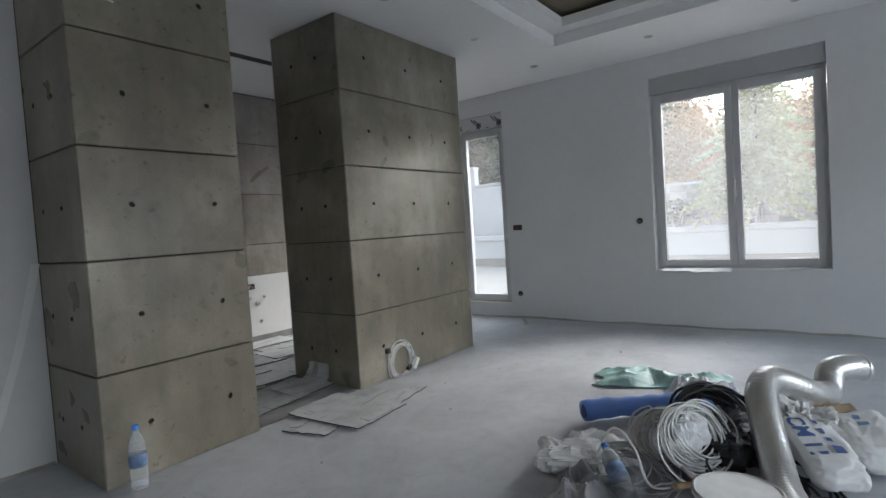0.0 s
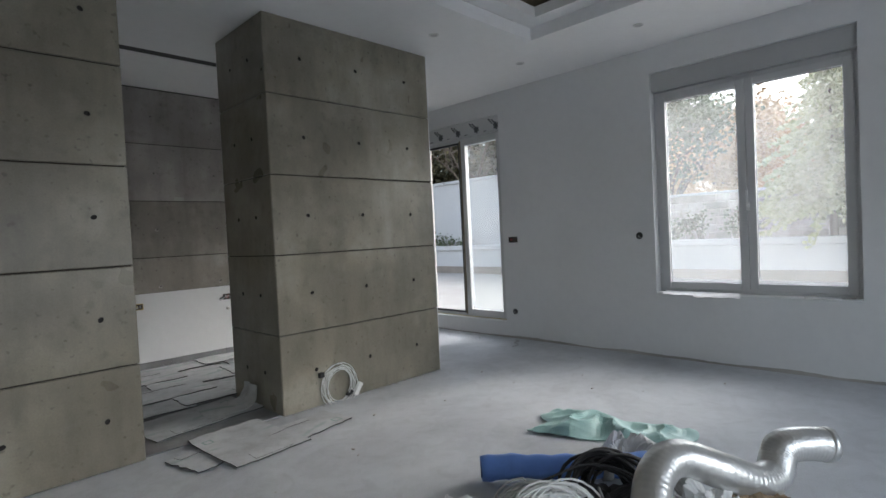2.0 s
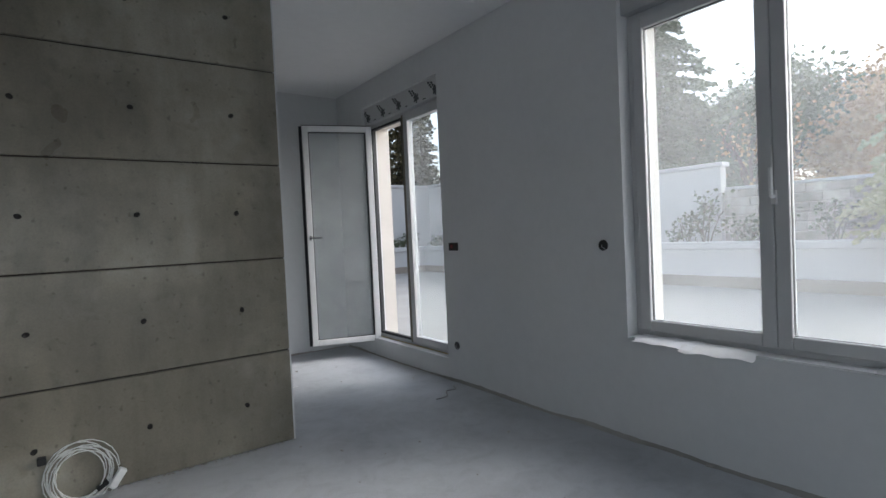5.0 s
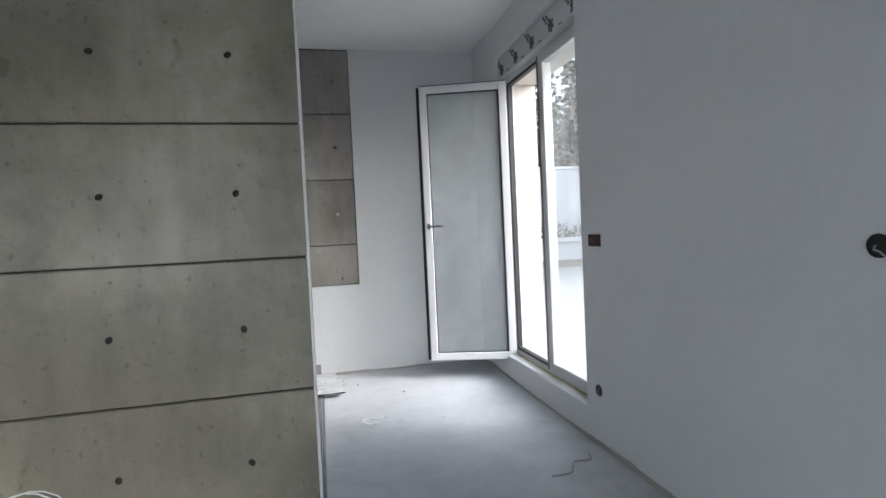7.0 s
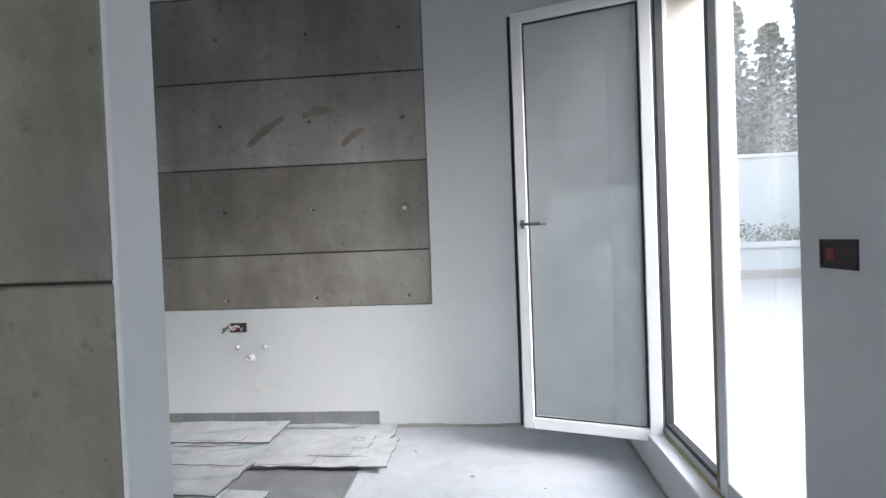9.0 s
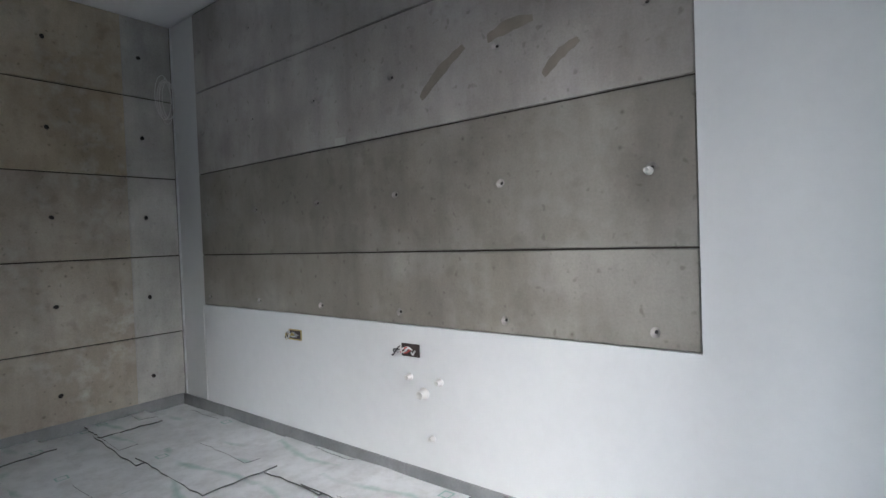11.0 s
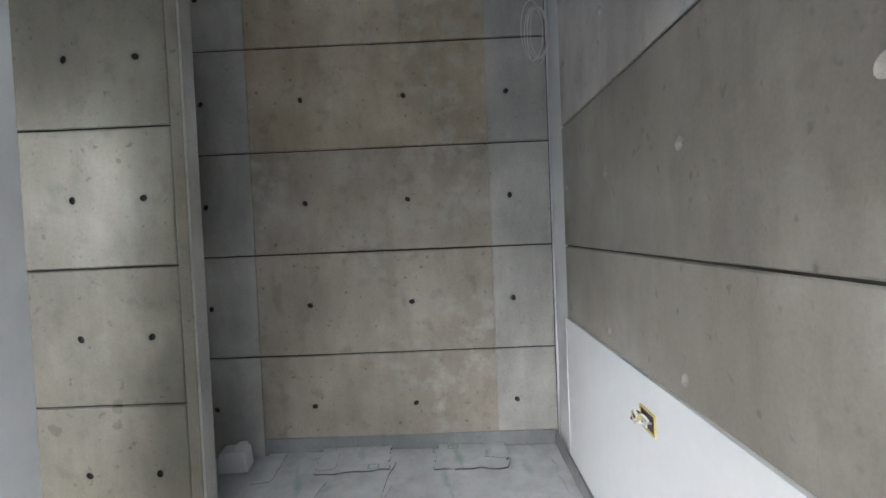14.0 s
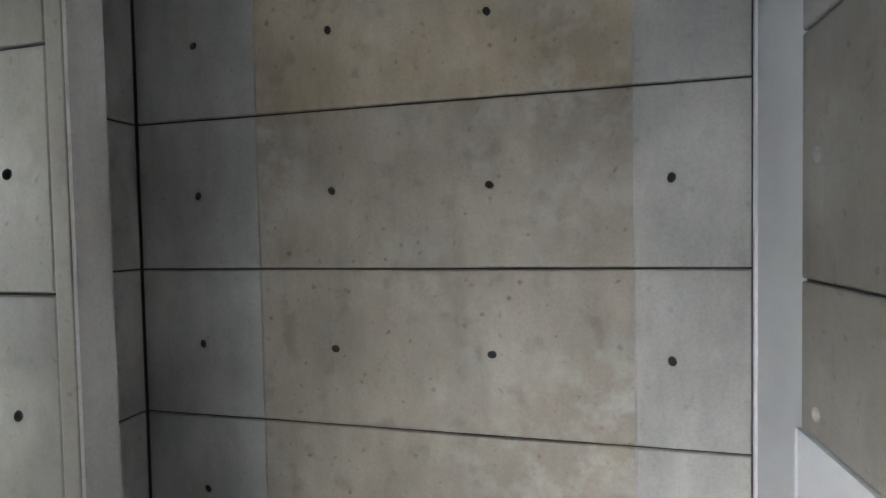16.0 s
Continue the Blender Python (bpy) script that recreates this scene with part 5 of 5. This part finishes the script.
heap_coil("cable_coil", facing(2.80, 0.755, 0.20, -42, -32), 0.165, 20, 0.0046, M_WIRE_W, 21, "loose coil of white cable on the heap", 0.16, 0.05)
heap_coil("cable_coil", facing(2.80, 0.77, 0.18, -36, -28), 0.125, 9, 0.0046, M_WIRE_W, 22, "loose coil of white cable on the heap", 0.2, 0.04)
heap_coil("cable_coil", facing(2.86, 0.92, 0.14, -56, -30), 0.145, 24, 0.005, M_WIRE_PALE, 23, "loose coil of pale grey cable on the heap")
heap_coil("cable_coil", facing(3.2, 0.76, 0.17, -42, -40), 0.18, 22, 0.008, M_WIRE_B, 24, "loose coil of black cable on the heap")
heap_coil("cable_coil", facing(2.60, 1.02, 0.05, -40, -80), 0.22, 12, 0.0055, M_WIRE_G, 25, "loose grey cable loops on the floor", 0.3, 0.03)
heap_coil("cable_coil", facing(2.80, 0.48, 0.045, -40, -84), 0.24, 9, 0.007, M_WIRE_B, 26, "loose black cable loops on the floor", 0.3, 0.025)
for i, (pts, mt) in enumerate((([(2.55, 1.2, 0.03), (2.6, 1.1, 0.25), (2.55, 0.98, 0.2), (2.5, 0.9, 0.06), (2.6, 0.8, 0.03)], M_WIRE_W),
                               ([(2.9, 0.9, 0.3), (3.05, 0.75, 0.36), (3.1, 0.55, 0.3), (2.95, 0.45, 0.1)], M_WIRE_B),
                               ([(2.6, 0.75, 0.02), (2.75, 0.62, 0.1), (2.9, 0.6, 0.22), (3.0, 0.7, 0.3)], M_WIRE_G),
                               ([(2.82, 0.25, 0.02), (2.75, 0.38, 0.05), (2.86, 0.55, 0.12), (2.9, 0.7, 0.3)], M_WIRE_B))):
    bm = bmesh.new()
    tube(bm, spline(pts, 8), 0.0055, 6)
    tagged(part("loose_cable", bm, mt, None, "", True), "loose end of cable trailing over the heap", "cable", "loose cables")


def bottle(m, label, full=True):
    e = empty("water_bottle", 0, 0, 0, label, "bottle", "water bottles")
    bm = bmesh.new()
    prof = [(0.03, 0.004), (0.040, 0.0), (0.044, 0.012)]
    for k in range(7):
        z = 0.03 + k * 0.012
        prof += [(0.044, z), (0.0415, z + 0.006)]
    prof += [(0.044, 0.12), (0.0435, 0.19), (0.041, 0.2), (0.044, 0.212), (0.043, 0.235), (0.036, 0.265), (0.024, 0.292), (0.0145, 0.308), (0.0145, 0.325)]
    lathe(bm, prof, 24)
    body = part("body", bm, M_PET, e, "", True)
    bm = bmesh.new()
    lathe(bm, [(0.0447, 0.122), (0.0451, 0.124), (0.0451, 0.186), (0.0447, 0.188)], 24)
    lab = part("label", bm, simple("blue_white_label", (0.2, 0.3, 0.5), 0.4, 0, 0, 90, 0.5), body, "blue and white paper label", True)
    bm = bmesh.new()
    lathe(bm, [(0.017, 0.318), (0.0175, 0.32), (0.0175, 0.338), (0.016, 0.341)], 18)
    part("cap", bm, simple("blue_cap", (0.05, 0.22, 0.65), 0.4), body, "blue cap")
    e.matrix_basis = m
    return e


bottle(pose(1.305, 3.20, 0.0), "clear blue plastic water bottle standing by the pier")
bottle(pose(2.33, 0.94, 0.06, 0, 72, 37), "crushed clear blue plastic bottle lying on the heap")

bucket = empty("bucket", 2.25, 0.51, 0.0, "white plastic bucket with a lid beside the heap", "bucket")
bm = bmesh.new()
lathe(bm, [(0.12, 0.0), (0.125, 0.005), (0.145, 0.215), (0.150, 0.22), (0.150, 0.23)], 32)
part("body", bm, M_PLASTIC_W, bucket, "", True)
bm = bmesh.new()
lathe(bm, [(0.154, 0.222), (0.156, 0.225), (0.156, 0.243), (0.148, 0.248), (0.14, 0.243), (0.001, 0.243)], 32)
part("lid", bm, M_PLASTIC_W, bucket)

hammer = empty("hammer", 2.46, 0.78, 0.1, "hammer with a pale wooden handle on the heap", "hammer")
bm = bmesh.new()
tube(bm, spline([(0, 0, 0), (0.1, 0, 0.004), (0.2, 0, 0.0), (0.28, 0, 0.002)], 5), 0.014, 8)
part("handle", bm, M_WOOD, hammer, "", True)
part("head", boxes((0.27, 0.3, -0.05, 0.06, -0.015, 0.018, 0.005)), M_METAL, hammer)
hammer.rotation_euler = (0, radians(12), radians(-30))
tool = empty("pliers", 2.52, 0.72, 0.13, "pliers with dark red grips on the heap", "pliers")
for s in (-1, 1):
    bm = bmesh.new()
    tube(bm, spline([(0, 0.0, 0), (-0.06, s * 0.022, 0), (-0.12, s * 0.02, 0), (-0.16, s * 0.03, 0)], 5), 0.009, 7)
    part("grip", bm, M_RED, tool)
part("jaw", boxes((-0.005, 0.06, -0.012, 0.012, -0.006, 0.006, 0.003)), M_METAL, tool)
tool.rotation_euler = (0, radians(-35), radians(75))

# papers on the window sill, hanging over its edge
def sill_paper(y0, y1, back, over, mat, seed, label):
    bm = bmesh.new()
    nx, ny = 10, 14
    top = {}
    for i in range(nx + 1):
        for j in range(ny + 1):
            v = j / ny
            wave = noise.noise(Vector((v * 3.0 + seed, seed, 0)))
            x = XW + back - (back + over * (1.25 + 0.5 * wave)) * i / nx
            out = max(0.0, XW + 0.002 - x)
            lift = 0.006 + 0.012 * max(0.0, noise.noise(Vector((i * 0.35, v * 5, seed))))
            y = y0 + (y1 - y0) * v + 0.02 * noise.noise(Vector((i * 0.4, v, seed + 5)))
            top[i, j] = [bm.verts.new((x, y, 0.647 + lift - 0.12 * out - 1.5 * out * out + o)) for o in (0.0015, 0.0)]
    for i in range(nx):
        for j in range(ny):
            q = (top[i, j], top[i + 1, j], top[i + 1, j + 1], top[i, j + 1])
            bm.faces.new([c[0] for c in q])
            bm.faces.new([c[1] for c in reversed(q)])
    return tagged(part("paper", bm, mat, None, "", True), label, "paper", "papers on the sill")


sill_paper(1.77, 1.4, 0.08, 0.06, M_WHITEFOIL, 30, "white paper sheet hanging over the window sill")
sill_paper(1.47, 1.08, 0.07, 0.075, M_PAPERBAG, 31, "white paper sheet hanging over the window sill")
sill_paper(0.62, 0.28, 0.07, 0.02, M_WIRE_G, 32, "dusty grey film scraps on the window sill")

# blocks left by the west pier
bm = boxes((-0.07, 0.07, -0.085, 0.085, 0, 0.12, 0.012))
for v in bm.verts:
    if v.co.z > 0.07:
        v.co.y *= 0.86
box(bm, -0.045, 0.045, 0.01, 0.065, 0.1201, 0.145, 0.008)
stand(part("polystyrene_block", bm, M_WALL), pose(1.42, 3.97, 0.001, 0, 0, 6), "white polystyrene packing piece in the pier's hollow", "block")
stand(part("plaster_board", boxes((-0.02, 0.02, -0.14, 0.14, 0, 0.1, 0.003)), M_WALL), pose(2.16, 3.96, 0.0125, 0, 0, 3), "small white plasterboard offcut by the pier", "board")

# bits on the screed
bm = bmesh.new()
tube(bm, spline([(0.12, 0.03, 0.004), (0.05, 0.02, 0.006), (-0.02, 0.06, 0.004), (-0.07, 0.0, 0.004), (-0.03, -0.06, 0.004), (0.03, -0.06, 0.005)], 8), 0.004, 6)
stand(part("cable_scrap", bm, M_WIRE_W, None, "", True), pose(5.075, 4.50, 0.001), "short curled scrap of white cable", "cable")
bm = bmesh.new()
tube(bm, spline([(-0.2, 0.02, 0.004), (-0.1, -0.03, 0.006), (0.0, 0.02, 0.012), (0.1, -0.02, 0.004), (0.17, 0.03, 0.004)], 8), 0.005, 6)
stand(part("cable_scrap", bm, M_WIRE_G, None, "", True), pose(6.08, 3.42, 0.001, 0, 0, 30), "short grey scrap of cable by the wall", "cable")
rnd = random.Random(77)
bm = bmesh.new()
for _ in range(75):
    x, y = rnd.uniform(1.0, 6.2), rnd.uniform(-0.5, 5.6)
    if (1.1 < x < 4.8 and 3.25 < y) or (2.2 < x < 4.7 and -0.2 < y < 1.9):
        continue
    s = rnd.uniform(0.003, 0.011)
    bmesh.ops.create_cube(bm, size=1.0, matrix=Matrix.Translation((x, y, s * 0.4)) @ Euler((rnd.uniform(-0.3, 0.3), rnd.uniform(-0.3, 0.3), rnd.uniform(0, 3))).to_matrix().to_4x4() @ Matrix.Diagonal((s * 2.2, s, s * 0.7, 1)))
tagged(part("rubble", bm, simple("plaster_crumbs", (0.42, 0.4, 0.37), 0.9)), "scattered plaster crumbs on the screed", "rubble", "", "stuff")
# ragged edge of screed along the walls
bm = bmesh.new()
rnd = random.Random(78)
def crumb_line(a, b, n):
    for i in range(n):
        p = Vector(a).lerp(Vector(b), (i + rnd.random()) / n)
        s = rnd.uniform(0.004, 0.018) * (0.4 + 1.2 * max(0.0, noise.noise(p * 1.7)))
        bmesh.ops.create_cube(bm, size=1.0, matrix=Matrix.Translation((p.x + rnd.uniform(-0.012, 0.012), p.y + rnd.uniform(-0.012, 0.012), s * 0.25)) @ Matrix.Rotation(rnd.uniform(0, 3), 4, "Z") @ Matrix.Diagonal((s * 2.4, s, s * 0.6, 1)))


def ragged_foot(name, a, b, out, seed, label):
    """A broken mortar lip along the foot of a wall, from a to b, standing proud toward out."""
    a, b, out = Vector(a), Vector(b), Vector(out)
    n = max(12, int((b - a).length / 0.035))
    bm = bmesh.new()
    rows = []
    for i in range(n + 1):
        p = a.lerp(b, i / n)
        q = Vector((p.x * 2.3 + seed, p.y * 2.3, seed))
        h = 0.006 + 0.02 * max(0.0, noise.noise(q) + 0.35) + 0.01 * abs(noise.noise(q * 6))
        w = 0.008 + 0.022 * max(0.0, noise.noise(q * 1.4 + Vector((7, 3, 1))) + 0.2) + 0.01 * abs(noise.noise(q * 5))
        rows.append([bm.verts.new(p + Vector((0, 0, h))), bm.verts.new(p + out * 0.003 + Vector((0, 0, h))), bm.verts.new(p + out * w * 0.6 + Vector((0, 0, h * 0.45))), bm.verts.new(p + out * w)])
    for r, t in zip(rows, rows[1:]):
        for k in range(3):
            bm.faces.new((r[k], r[k + 1], t[k + 1], t[k]))
    structure(name, bm, M_MORTAR, label, "trim")


M_MORTAR = plaster("brown_grey_mortar", (0.45, 0.43, 0.4), 0.95, 0.4, 0.5)
ragged_foot("wall_foot_east", (XW - 0.0005, -1.2, 0.0005), (XW - 0.0005, 5.8, 0.0005), (-1, 0, 0), 1, "broken brownish mortar lip at the foot of the wall")
ragged_foot("wall_foot_north", (4.76, YE - 0.0005, 0.0005), (6.3, YE - 0.0005, 0.0005), (0, -1, 0), 2, "broken brownish mortar lip at the foot of the wall")
ragged_foot("wall_foot_west", (-1.5, YW - 0.0005, 0.0005), (1.17, YW - 0.0005, 0.0005), (0, -1, 0), 3, "broken brownish mortar lip at the foot of the wall")

crumb_line((XW - 0.01, -1.0, 0), (XW - 0.01, 3.9, 0), 80)
crumb_line((4.85, YE - 0.008, 0), (6.25, YE - 0.008, 0), 30)
crumb_line((-0.5, YW - 0.008, 0), (1.15, YW - 0.008, 0), 50)
crumb_line((BX0, BY - 0.008, 0), (BX1, BY - 0.008, 0), 60)
tagged(part("mortar_crumbs", bm, simple("pale_mortar", (0.4, 0.375, 0.34), 0.95)), "ragged mortar crumbs along the foot of the walls", "rubble", "", "stuff")
